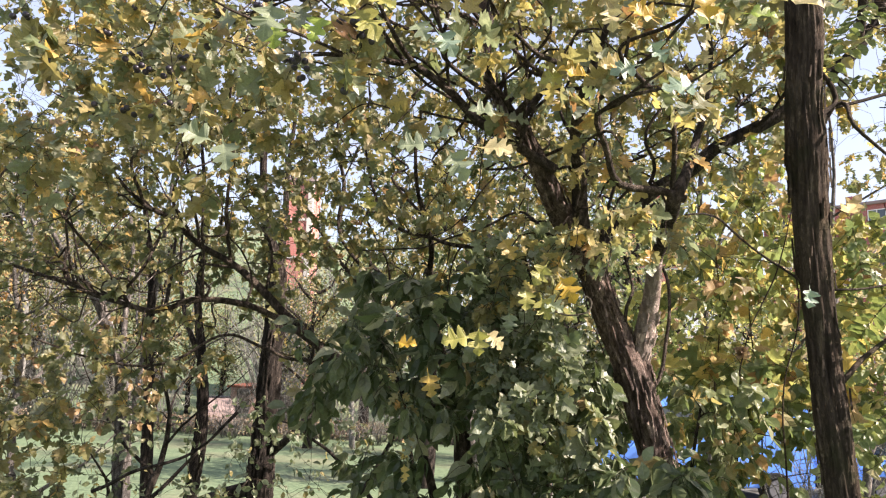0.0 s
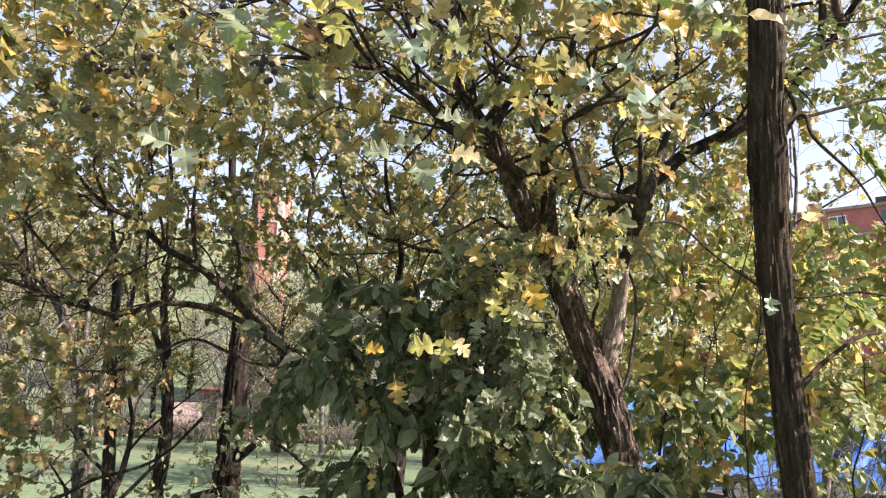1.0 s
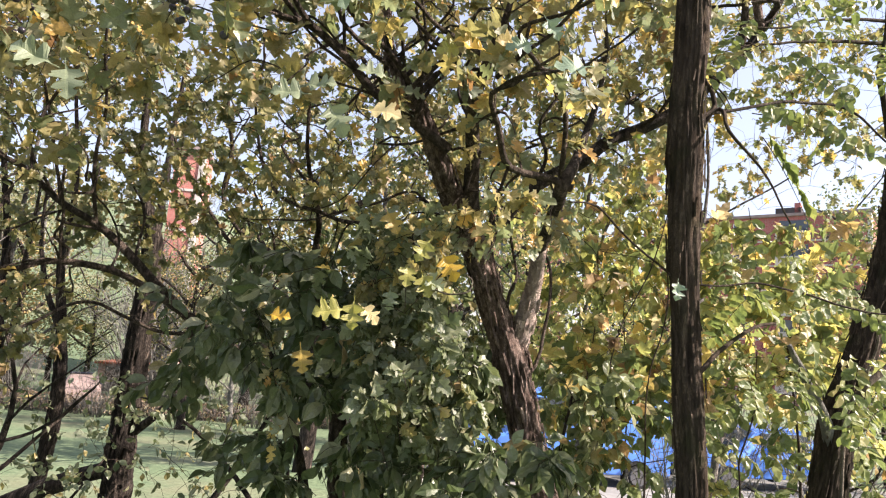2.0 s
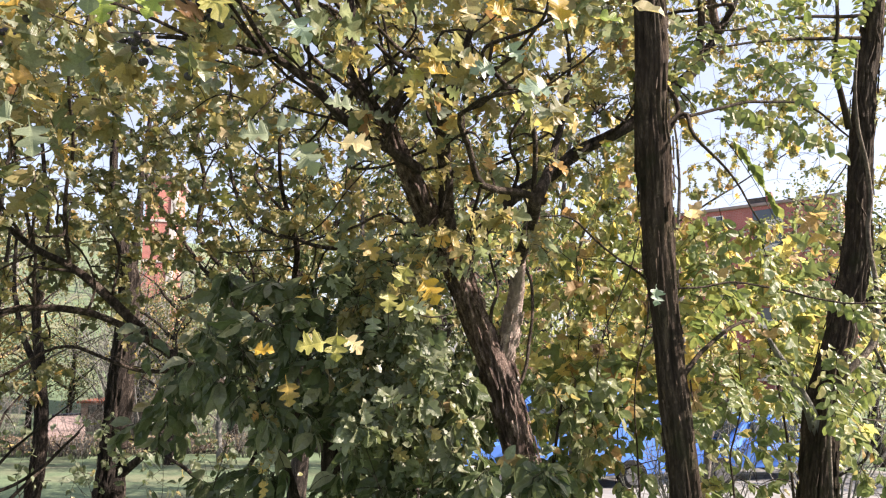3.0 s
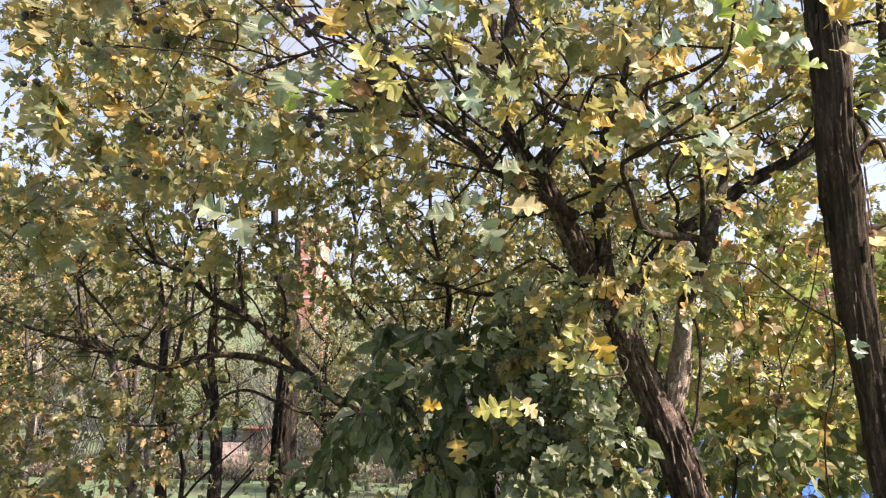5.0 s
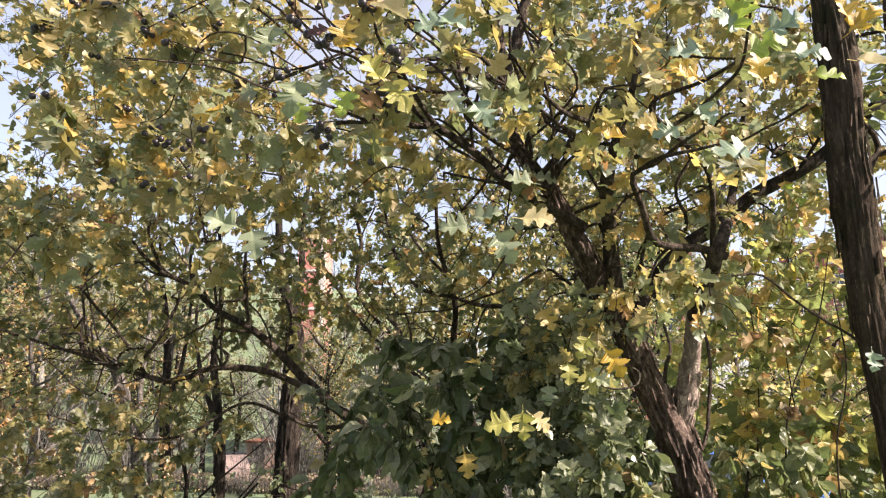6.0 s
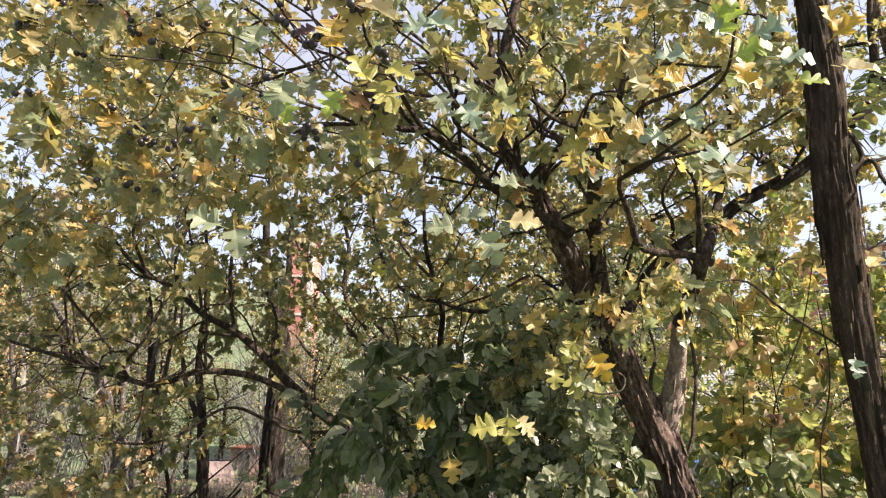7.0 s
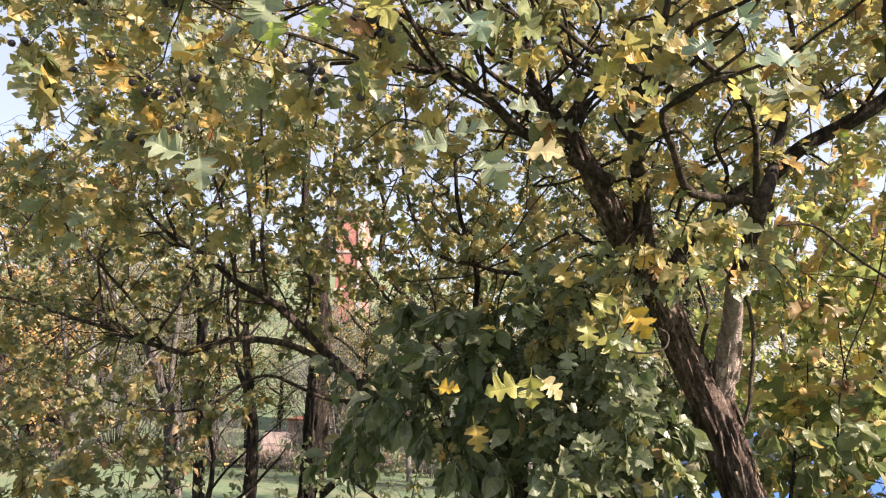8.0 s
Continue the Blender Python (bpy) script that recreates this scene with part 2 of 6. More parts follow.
def grass_material():
    m, nt, b = nodes_of("grass_and_leaf_litter", 0.9, 0.15)
    fine, mid = noise_tex(nt, 9, 8), noise_tex(nt, 0.35, 4)
    c = ramp(nt, [(0.3, (0.085, 0.125, 0.07)), (0.7, (0.17, 0.225, 0.13))], fine)
    c = mixed(nt, c, (0.2, 0.19, 0.125), ramp(nt, [(0.48, (0, 0, 0)), (0.7, (0.8, 0.8, 0.8))], mid))
    nt.links.new(c, b.inputs["Base Color"])
    bumped(nt, b, fine, 0.7, 0.05)
    return m


def brick_material(name, base, mortar):
    m, nt, b = nodes_of(name, 0.85, 0.2)
    tc = nt.nodes.new("ShaderNodeTexCoord")
    br = nt.nodes.new("ShaderNodeTexBrick")
    br.inputs["Color1"].default_value = (*base, 1)
    br.inputs["Color2"].default_value = (*(v * 0.78 for v in base), 1)
    br.inputs["Mortar"].default_value = (*mortar, 1)
    br.inputs["Scale"].default_value = 1.0
    br.inputs["Brick Width"].default_value, br.inputs["Row Height"].default_value = 0.25, 0.075
    br.inputs["Mortar Size"].default_value = 0.008
    mp = nt.nodes.new("ShaderNodeMapping")
    mp.inputs["Rotation"].default_value = (radians(90), 0, 0)
    nt.links.new(tc.outputs["Object"], mp.inputs[0])
    nt.links.new(mp.outputs[0], br.inputs["Vector"])
    c = mixed(nt, br.outputs["Color"], ramp(nt, [(0.3, (0.7, 0.7, 0.7)), (0.7, (1.12, 1.1, 1.08))], noise_tex(nt, 0.5, 5)), 0.8, "MULTIPLY")
    nt.links.new(c, b.inputs["Base Color"])
    return m


GRASS = grass_material()
BRICK_RED = brick_material("red_brick", (0.42, 0.115, 0.11), (0.42, 0.33, 0.3))
BRICK_ORANGE = brick_material("orange_brick", (0.58, 0.19, 0.16), (0.5, 0.38, 0.33))
CONCRETE = simple_material("pale_concrete", (0.52, 0.49, 0.46), 0.85, 0.2, 0.2, 1.5)
PAVING = simple_material("bleached_paving", (0.24, 0.235, 0.22), 0.85, 0.2, 0.25, 2.5)
WHITE_PAINT = simple_material("white_paint", (0.75, 0.74, 0.72), 0.5, 0.4, 0.06, 3)
# pale pinkish paint, base colour set well below white
CAR_PALE = simple_material("pale_car_paint", (0.3, 0.225, 0.205), 0.4, 0.5, 0.03, 2)
CAR_BLUE = simple_material("blue_car_paint", (0.10, 0.26, 0.75), 0.22, 0.6, 0.08, 2)
RUBBER = simple_material("black_rubber", (0.02, 0.02, 0.02), 0.8, 0.2, 0.2, 20)
STEEL = simple_material("grey_steel", (0.2, 0.2, 0.21), 0.4, 0.5, 0.1, 8, 0.9)
DARK_GLASS = simple_material("dark_window_glass", (0.05, 0.06, 0.075), 0.06, 0.7, 0.1, 1)
LAMP_GLASS = simple_material("lamp_glass", (0.6, 0.6, 0.58), 0.15, 0.6, 0.05, 5)
ROOF_DARK = simple_material("dark_roofing", (0.07, 0.065, 0.065), 0.8, 0.2, 0.2, 2)
ROOF_EDGE = simple_material("weathered_roof_edge", (0.3, 0.24, 0.23), 0.85, 0.2, 0.2, 1.5)
ROOF_TILE = simple_material("roof_tiles", (0.36, 0.13, 0.08), 0.8, 0.2, 0.25, 6)
PLASTER_PINK = simple_material("pink_plaster", (0.6, 0.4, 0.34), 0.85, 0.2, 0.12, 1.2)
BERRY = simple_material("black_berry_skin", (0.018, 0.014, 0.022), 0.35, 0.5, 0.3, 60)

# ---- mesh helpers ----
rng = np.random.default_rng(7)


def mesh_of(name, verts, faces, mat, smooth=True):
    me = bpy.data.meshes.new(name)
    me.from_pydata([tuple(v) for v in verts], [], faces)
    if mat:
        me.materials.append(mat)
    if smooth:
        me.polygons.foreach_set("use_smooth", [True] * len(me.polygons))
    me.update()
    return me


def thing(name, at, label, category, group="", kind=""):
    ob = new(name)
    ob.location = at
    return tagged(ob, label, category, group, kind)


def own(ob, parent, label="", kind=""):
    """Hang ob, built in world coordinates, under its thing or part."""
    ob.parent = parent
    if not parent.parent:
        ob.matrix_parent_inverse = Matrix.Translation(-Vector(parent.location))
    return tagged(ob, label, kind=kind)


def part(name, bm, material, parent, label="", kind="", smooth=False):
    me = bpy.data.meshes.new(name)
    bm.to_mesh(me)
    bm.free()
    me.materials.append(material)
    if smooth:
        me.polygons.foreach_set("use_smooth", [True] * len(me.polygons))
    return own(new(name, me), parent, label, kind)


def box_bm(x0, y0, z0, x1, y1, z1, bevel=0.0, m=None):
    bm = bmesh.new()
    bmesh.ops.create_cube(bm, size=1)
    bmesh.ops.transform(bm, matrix=Matrix.LocRotScale(((x0 + x1) / 2, (y0 + y1) / 2, (z0 + z1) / 2), None, (abs(x1 - x0), abs(y1 - y0), abs(z1 - z0))), verts=bm.verts)
    if bevel:
        bmesh.ops.bevel(bm, geom=bm.edges[:], offset=bevel, segments=2, affect="EDGES")
    if m:
        bmesh.ops.transform(bm, matrix=m, verts=bm.verts)
    return bm


def cyl_bm(r0, r1, depth, m, seg=20):
    bm = bmesh.new()
    bmesh.ops.create_cone(bm, cap_ends=True, segments=seg, radius1=r0, radius2=r1, depth=depth)
    bmesh.ops.transform(bm, matrix=m, verts=bm.verts)
    return bm


def spline(pts, step):
    """Points and radii along a smooth curve through the control points."""
    p = np.array(pts, float)
    p = np.vstack([2 * p[0] - p[1], p, 2 * p[-1] - p[-2]])
    out = []
    for i in range(1, len(p) - 2):
        a, b, c, d = p[i - 1], p[i], p[i + 1], p[i + 2]
        n = max(2, int(np.linalg.norm(c[:3] - b[:3]) / step))
        for k in range(n):
            t = k / n
            out.append(0.5 * (2 * b + (c - a) * t + (2 * a - 5 * b + 4 * c - d) * t * t + (3 * b - a - 3 * c + d) * t ** 3))
    out.append(p[-2])
    out = np.array(out)
    out[:, 3] = np.maximum(out[:, 3], 0.0008)
    return out


def tube(line, sides, rough=0.0, grain=3.0, along=2.5, seed=0.0):
    """A tapered tube along the line, its skin ridged lengthwise."""
    pos, rad = line[:, :3], line[:, 3]
    tan = np.gradient(pos, axis=0)
    tan /= np.linalg.norm(tan, axis=1)[:, None] + 1e-9
    ref = np.array([1.0, 0.0, 0.0]) if abs(tan[0][0]) < 0.8 else np.array([0, 1.0, 0])
    u = np.cross(tan[0], ref)
    u /= np.linalg.norm(u)
    ang = np.linspace(0, 2 * math.pi, sides, endpoint=False)
    verts, faces = [], []
    run = 0.0
    for i in range(len(pos)):
        u = u - tan[i] * np.dot(u, tan[i])
        u /= np.linalg.norm(u) + 1e-9
        w = np.cross(tan[i], u)
        if i:
            run += np.linalg.norm(pos[i] - pos[i - 1])
        for a in ang:
            k = rad[i] * (1 - 0.65 * rough)
            if rough:
                f = noise.noise(Vector((math.cos(a) * grain + seed, math.sin(a) * grain, run * along)))
                g = noise.noise(Vector((math.cos(a) * grain * 2.6 - seed, math.sin(a) * grain * 2.6, run * along * 2.2 + 9)))
                h = noise.noise(Vector((math.cos(a) * 0.9, math.sin(a) * 0.9 + seed, run * 5.0)))
                k *= 1 + rough * (0.9 * (0.5 - abs(f) * 2) + 0.5 * g + 0.7 * h)
            verts.append(pos[i] + (u * math.cos(a) + w * math.sin(a)) * k)
        if i:
            o = (i - 1) * sides
            for s in range(sides):
                s2 = (s + 1) % sides
                faces.append((o + s, o + s2, o + sides + s2, o + sides + s))
    faces.append(tuple(range(sides))[::-1])
    faces.append(tuple(range(len(verts) - sides, len(verts))))
    return verts, faces


# ---- leaf blades, base at the origin, tip along +Y, one unit long ----
LOBED = [(0.0, 0.015), (0.11, 0.05), (0.17, 0.19), (0.19, 0.34), (0.27, 0.35), (0.30, 0.43), (0.37, 0.38), (0.41, 0.22), (0.43, 0.12), (0.49, 0.20), (0.56, 0.35), (0.62, 0.34), (0.66, 0.41), (0.72, 0.31), (0.71, 0.17), (0.74, 0.11), (0.81, 0.19), (0.87, 0.22), (0.92, 0.13), (1.0, 0.0)]
BROAD = [(0.0, 0.02), (0.05, 0.17), (0.11, 0.33), (0.14, 0.40), (0.20, 0.42), (0.27, 0.36), (0.31, 0.26), (0.37, 0.24), (0.45, 0.35), (0.51, 0.41), (0.57, 0.41), (0.61, 0.34), (0.62, 0.26), (0.64, 0.18), (0.74, 0.23), (0.83, 0.22), (0.91, 0.12), (1.0, 0.0)]
SHALLOW = [(0.0, 0.015), (0.08, 0.13), (0.16, 0.31), (0.23, 0.41), (0.31, 0.37), (0.36, 0.22), (0.47, 0.34), (0.56, 0.35), (0.62, 0.19), (0.73, 0.23), (0.83, 0.17), (0.92, 0.09), (1.0, 0.0)]
OVAL = [(0.0, 0.01), (0.08, 0.11), (0.22, 0.24), (0.42, 0.31), (0.62, 0.28), (0.80, 0.17), (0.92, 0.07), (1.0, 0.0)]
ROUND = [(0.0, 0.01), (0.08, 0.13), (0.28, 0.24), (0.55, 0.265), (0.8, 0.2), (0.94, 0.1), (1.0, 0.0)]
PALM = [(0.0, 0.02), (0.02, 0.20), (0.10, 0.42), (0.18, 0.34), (0.30, 0.36), (0.48, 0.50), (0.52, 0.36), (0.50, 0.17), (0.68, 0.22), (0.82, 0.15), (1.0, 0.0)]
PLAIN = [(0.0, 0.0), (0.35, 0.30), (0.72, 0.24), (1.0, 0.0)]


def blade(outline, fold=0.25, droop=0.25, wave=0.05, stalk=0.22, seed=0, lean=0.14):
    r = np.random.default_rng(seed)
    verts, faces = [], []
    bend = r.uniform(-0.08, 0.08)

    def lift(t, w):
        return fold * abs(w) - droop * (t - 0.35) ** 2 * (1 if t > 0.35 else 0.4) + wave * math.sin(9 * t + 5 * w + seed)

    for t, w in outline:
        jl, jr = r.uniform(0.88, 1.12, 2)
        tm = max(0.0, t - lean * w * 2)
        verts.append((bend * math.sin(3 * tm), tm, lift(tm, 0)))
        verts.append((-w * jl + bend * math.sin(3 * t), t, lift(t, -w * jl)))
        verts.append((w * jr + bend * math.sin(3 * t), t, lift(t, w * jr)))
    n = len(outline)
    for i in range(n - 1):
        a, b = 3 * i, 3 * i + 3
        faces.append((a, b, b + 1, a + 1))
        faces.append((a, a + 2, b + 2, b))
    if stalk:
        o = len(verts)
        verts += [(-0.012, 0.02, 0.0), (0.012, 0.02, 0.0), (0.0, 0.02, -0.02), (-0.01, -stalk, 0.02), (0.01, -stalk, 0.02), (0.0, -stalk, 0.0)]
        faces += [(o, o + 1, o + 4, o + 3), (o + 1, o + 2, o + 5, o + 4), (o + 2, o, o + 3, o + 5)]
    return np.array(verts), faces


def blades(outline, n, **kw):
    out = []
    for k in range(n):
        r = np.random.default_rng(100 + k)
        out.append(blade(outline, fold=r.uniform(0.05, 0.4), droop=r.uniform(0.0, 0.6), wave=r.uniform(0.02, 0.07), seed=k, **kw))
    return out


KINDS = {"lobed": blades(LOBED, 4) + blades(BROAD, 2), "shallow": blades(SHALLOW, 3) + blades(BROAD, 2), "oval": blades(OVAL, 4), "slim": blades([(t, w * 0.78) for t, w in OVAL], 5), "round": blades(ROUND, 3, stalk=0.08),
         "palm": blades(PALM, 4) + blades(SHALLOW, 1), "plain": blades(PLAIN, 3, stalk=0)}
LEAF_MESHES = {}


def leaf_mesh(kind, i, mat):
    key = (kind, i, mat.name)
    if key not in LEAF_MESHES:
        LEAF_MESHES[key] = mesh_of("leaf_blade", *KINDS[kind][i], mat, False)
    return LEAF_MESHES[key]


def leaf_matrix(base, way, normal, size):
    y = Vector(way).normalized()
    z = Vector(normal)
    z = (z - y * z.dot(y)).normalized()
    x = y.cross(z)
    m = Matrix((x, y, z)).transposed().to_4x4() @ Matrix.Scale(size, 4)
    m.translation = base
    return m


def mass(name, leaves, kind, mat, parent, label=""):
    """Many leaves joined into one mesh."""
    verts, faces, off = [], [], 0
    for m, i in leaves:
        v, f = KINDS[kind][i]
        a = np.array(m)
        verts.append(v @ a[:3, :3].T + a[:3, 3])
        faces += [tuple(k + off for k in q) for q in f]
        off += len(v)
    if not verts:
        return None
    ob = new(name, mesh_of(name, np.vstack(verts), faces, mat, False))
    return own(ob, parent, label, "stuff")


def ground_z(x, y):
    """Bank that falls away from the walker to a lawn, with a hill far off."""
    z = -0.085 * min(max(y - 0.5, 0.0), 28.0)
    if y > 40:
        k = min(1.0, (y - 40) / 90)
        side = 1 / (1 + math.exp((x + 6) / 9))
        z += (3 + 24 * side) * k * k * (3 - 2 * k)
    return z


class Tree:
    def __init__(self, name, base, label, category="tree", group=""):
        self.root = thing(name, base, label, category, group)
        self.nodes = []
        self.twig_v, self.twig_f = [], []
        self.leaves = []
        self.count = 0

    def limb(self, name, pts, mat, sides=12, rough=0.12, grain=2.2, along=2.5, step=0.03, to_ground=False, label=""):
        pts = [tuple(p) for p in pts]
        if to_ground:
            a, b = np.array(pts[0]), np.array(pts[1])
            d = (a - b)[:3] / max(1e-6, abs((a - b)[2]))
            drop = a[2] - ground_z(a[0], a[1])
            if drop > 0.02:
                foot = a[:3] + d * drop * np.array([0.35, 0.35, 1.0])
                foot[2] = ground_z(foot[0], foot[1]) - 0.06
                mid = a[:3] * 0.4 + foot * 0.6
                pts = [(*foot, a[3] * 1.5), (*mid, a[3] * 1.1)] + pts
        line = spline(pts, step)
        # thin wood wanders a little
        sway = np.clip((0.03 - line[:, 3]) / 0.03, 0, 1)[:, None] * 0.008
        run = np.concatenate([[0], np.cumsum(np.linalg.norm(np.diff(line[:, :3], axis=0), axis=1))])
        sway *= 0.3 if to_ground else 1.0
        ends = np.minimum(1, np.minimum(run, run[-1] - run) / 0.08)[:, None]
        seed = self.count * 5.3
        line[:, :3] += sway * ends * np.array([[noise.noise(Vector((s * 7, seed, 1))), noise.noise(Vector((s * 7, seed, 5))), noise.noise(Vector((s * 7, seed, 9)))] for s in run]) * 1.5
        self.count += 1
        v, f = tube(line, sides, rough, grain, along, self.count * 3.7)
        ob = new(name, mesh_of(name, v, f, mat))
        own(ob, self.root, label)
        self.nodes.append(line[::2])
        return ob

    def branches(self, n, box, r0=0.007, mat=None, least=0.009):
        """Crooked side branches from the stouter wood out into a part of the crown."""
        cx, cy, cz, hx, hy, hz = box
        for _ in range(n):
            wood = np.vstack(self.nodes)
            wood = wood[wood[:, 3] > least]
            goal = np.array([cx, cy, cz]) + rng.uniform(-1, 1, 3) * np.array([hx, hy, hz])
            gap = np.linalg.norm(wood[:, :3] - goal, axis=1)
            reach = max(0.7, gap.min() + 0.25)
            j = int(rng.choice(np.nonzero(gap < reach)[0]))
            a, r = wood[j, :3], min(r0 * rng.uniform(0.7, 1.2), wood[j, 3] * 0.8)
            span = goal - a
            ln = np.linalg.norm(span)
            pts = [(*a, r)]
            for k in range(1, 6):
                s = k / 5
                p = a + span * s + rng.normal(size=3) * 0.075 * ln * (1 if k < 5 else 0) + np.array([0, 0, 0.14 * ln * math.sin(math.pi * s)])
                pts.append((*p, r * (1 - 0.72 * s)))
            self.limb("branch", pts, mat or BARK_LIMB, 7, 0.1, step=0.03)

    def strips(self, line_no, n, length, width, mat, label="", lo=0.0, hi=1.0):
        """Loose strips of bark lifting off the trunk."""
        v, f = [], []
        line = self.nodes[line_no]
        for _ in range(n):
            i = int(rng.uniform(max(lo, 0.01), hi) * (len(line) - 2)) + 1
            c, r = line[i, :3], line[i, 3]
            up = line[min(i + 1, len(line) - 1), :3] - line[i - 1, :3]
            up /= np.linalg.norm(up)
            out = rng.normal(size=3)
            out -= up * out.dot(up)
            out /= np.linalg.norm(out)
            side = np.cross(up, out)
            ln, w = length * rng.uniform(0.4, 1.3), width * rng.uniform(0.5, 1.4)
            base = c + out * r * 0.9
            tilt = up + side * rng.normal() * 0.12
            lift = rng.uniform(0.02, 0.2)
            k = len(v)
            for s in (-0.5, -0.2, 0.15, 0.5):
                p = base + tilt * ln * s + out * (0.003 + lift * ln * max(0, abs(s) - 0.1) ** 1.5)
                hw = w * (1 - 1.3 * abs(s) ** 2) * 0.5
                v += [p - side * hw, p + out * 0.004, p + side * hw]
            for q in range(3):
                a = k + q * 3
                f += [(a, a + 1, a + 4, a + 3), (a + 1, a + 2, a + 5, a + 4)]
        own(new("loose_bark", mesh_of("loose_bark", v, f, mat, False)), self.root, label, "stuff")

    def grow(self, boxes, kind, size, per=7, reach=0.5, up=0.15, face=(0.45, -0.5, 0.5), droop=0.35, twig_r=0.0036, wild=0.6, bare_part=0.22):
        """Twigs from the nearest wood out to points spread through the crown, with leaves along their ends."""
        targets = []
        for n, cx, cy, cz, hx, hy, hz in boxes:
            q = rng.uniform(-1, 1, (n, 3))
            targets.append(np.array([cx, cy, cz]) + q * np.array([hx, hy, hz]))
        targets = np.vstack(targets)
        wood = np.vstack(self.nodes)
        near = np.array([np.min(np.linalg.norm(wood[:, :3] - t, axis=1)) for t in targets])
        order = np.argsort(near)
        pool = np.zeros((len(wood) + len(targets) * 6 + 6, 4))
        pool[:len(wood)] = wood
        used = len(wood)
        sides, nv = 3, 0
        for t in targets[order]:
            gap = np.linalg.norm(pool[:used, :3] - t, axis=1)
            j = int(np.argmin(gap + np.where(pool[:used, 3] < 0.0012, 0.06, 0.0)))
            start, r0 = pool[j, :3].copy(), min(pool[j, 3] * 0.75, twig_r + 0.005 * gap[j])
            span = t - start
            length = np.linalg.norm(span)
            if length < 0.03:
                continue
            side = np.cross(span, rng.normal(size=3))
            side *= rng.uniform(-0.16, 0.16) * length / (np.linalg.norm(side) + 1e-9)
            k = np.linspace(0, 1, 6)[:, None]
            line = start + span * k + side * np.sin(k * math.pi) + np.array([0, 0, up * length]) * np.sin(k * math.pi)
            line += rng.normal(size=line.shape) * 0.012 * length * np.sin(k * math.pi)
            rad = np.linspace(r0, 0.0012, 6)
            full = np.column_stack([line, rad])
            v, f = tube(full, sides)
            off = len(self.twig_v)
            self.twig_v += v
            self.twig_f += [tuple(i + off for i in q) for q in f]
            pool[used:used + 5] = full[1:]
            used += 5
            # leaves along the outer end; some twigs are dead and bare
            if rng.uniform() < bare_part:
                continue
            bare = max(0.25, 1 - 0.3 / length)
            for _ in range(max(2, int(per * rng.uniform(0.6, 1.4)))):
                s = bare + (1 - bare) * rng.uniform() ** 0.8
                q = s * 5
                i = min(4, int(q))
                base = line[i] + (line[i + 1] - line[i]) * (q - i)
                way = (line[i + 1] - line[i]) / (np.linalg.norm(line[i + 1] - line[i]) + 1e-9)
                out = rng.normal(size=3)
                d = way * 0.45 + out * 0.55 + np.array([0, 0, -droop])
                normal = np.array(face) + rng.normal(size=3) * wild
                sz = size * rng.uniform(0.6, 1.25)
                d /= np.linalg.norm(d)
                self.leaves.append((leaf_matrix(base + d * sz * 0.2, d, normal, sz), int(rng.integers(len(KINDS[kind])))))

    def close(self, kind, mats, singles=300, name="leaf", twig_mat=None):
        """Write the twigs, the nearest leaves one by one, and the rest joined."""
        if self.twig_v:
            own(new("twig_mass", mesh_of("twig_mass", self.twig_v, self.twig_f, twig_mat or BARK_TWIG)), self.root, kind="stuff")
        self.leaves.sort(key=lambda q: q[0].translation.y)
        for m, i in self.leaves[:singles]:
            ob = new(name, leaf_mesh(kind, i, mats[0]))
            ob.matrix_basis = m
            own(ob, self.root)
        mass("foliage", self.leaves[singles:], kind, mats[1], self.root)


# ---- ground ----
gx = np.concatenate([np.linspace(-900, -70, 12), np.linspace(-60, 60, 61), np.linspace(70, 900, 12)])
gy = np.concatenate([np.linspace(-900, -30, 10), np.linspace(-20, 60, 61), np.linspace(65, 140, 16), np.linspace(170, 1800, 12)])
gv = [(x, y, ground_z(x, y) + 0.05 * noise.noise(Vector((x * 0.4, y * 0.4, 0)))) for y in gy for x in gx]
gf = [(j * len(gx) + i, j * len(gx) + i + 1, (j + 1) * len(gx) + i + 1, (j + 1) * len(gx) + i) for j in range(len(gy) - 1) for i in range(len(gx) - 1)]
tagged(new("ground", mesh_of("ground", gv, gf, GRASS)), "mown green lawn and grassy bank", "ground", kind="structure")
pv = [(x, y, ground_z(x, y) + 0.09) for y in np.linspace(10.5, 20, 12) for x in np.linspace(1.2, 14, 12)]
pf = [(j * 12 + i, j * 12 + i + 1, (j + 1) * 12 + i + 1, (j + 1) * 12 + i) for j in range(11) for i in range(11)]
tagged(new("pavement", mesh_of("pavement", pv, pf, PAVING)), "sunlit pale paved parking place", "pavement", kind="structure")

# ---- the big hawthorn ----
haw = Tree("hawthorn_tree", (1.15, 2.2, ground_z(1.15, 2.2)), "old forked hawthorn with shaggy brown bark and yellowing lobed leaves")
haw.limb("trunk", [(0.88, 2.2, 1.06, 0.069), (0.79, 2.2, 1.26, 0.061), (0.72, 2.2, 1.49, 0.06), (0.67, 2.2, 1.67, 0.067), (0.62, 2.2, 1.79, 0.063), (0.55, 2.15, 1.93, 0.051), (0.5, 2.1, 2.04, 0.047), (0.41, 2, 2.16, 0.04), (0.34, 1.9, 2.26, 0.034), (0.27, 1.85, 2.38, 0.027), (0.18, 1.8, 2.49, 0.019), (0.14, 1.8, 2.69, 0.015), (0.12, 1.8, 2.95, 0.009)], BARK_HAW, 60, 0.3, step=0.012, grain=6, along=9, to_ground=True)
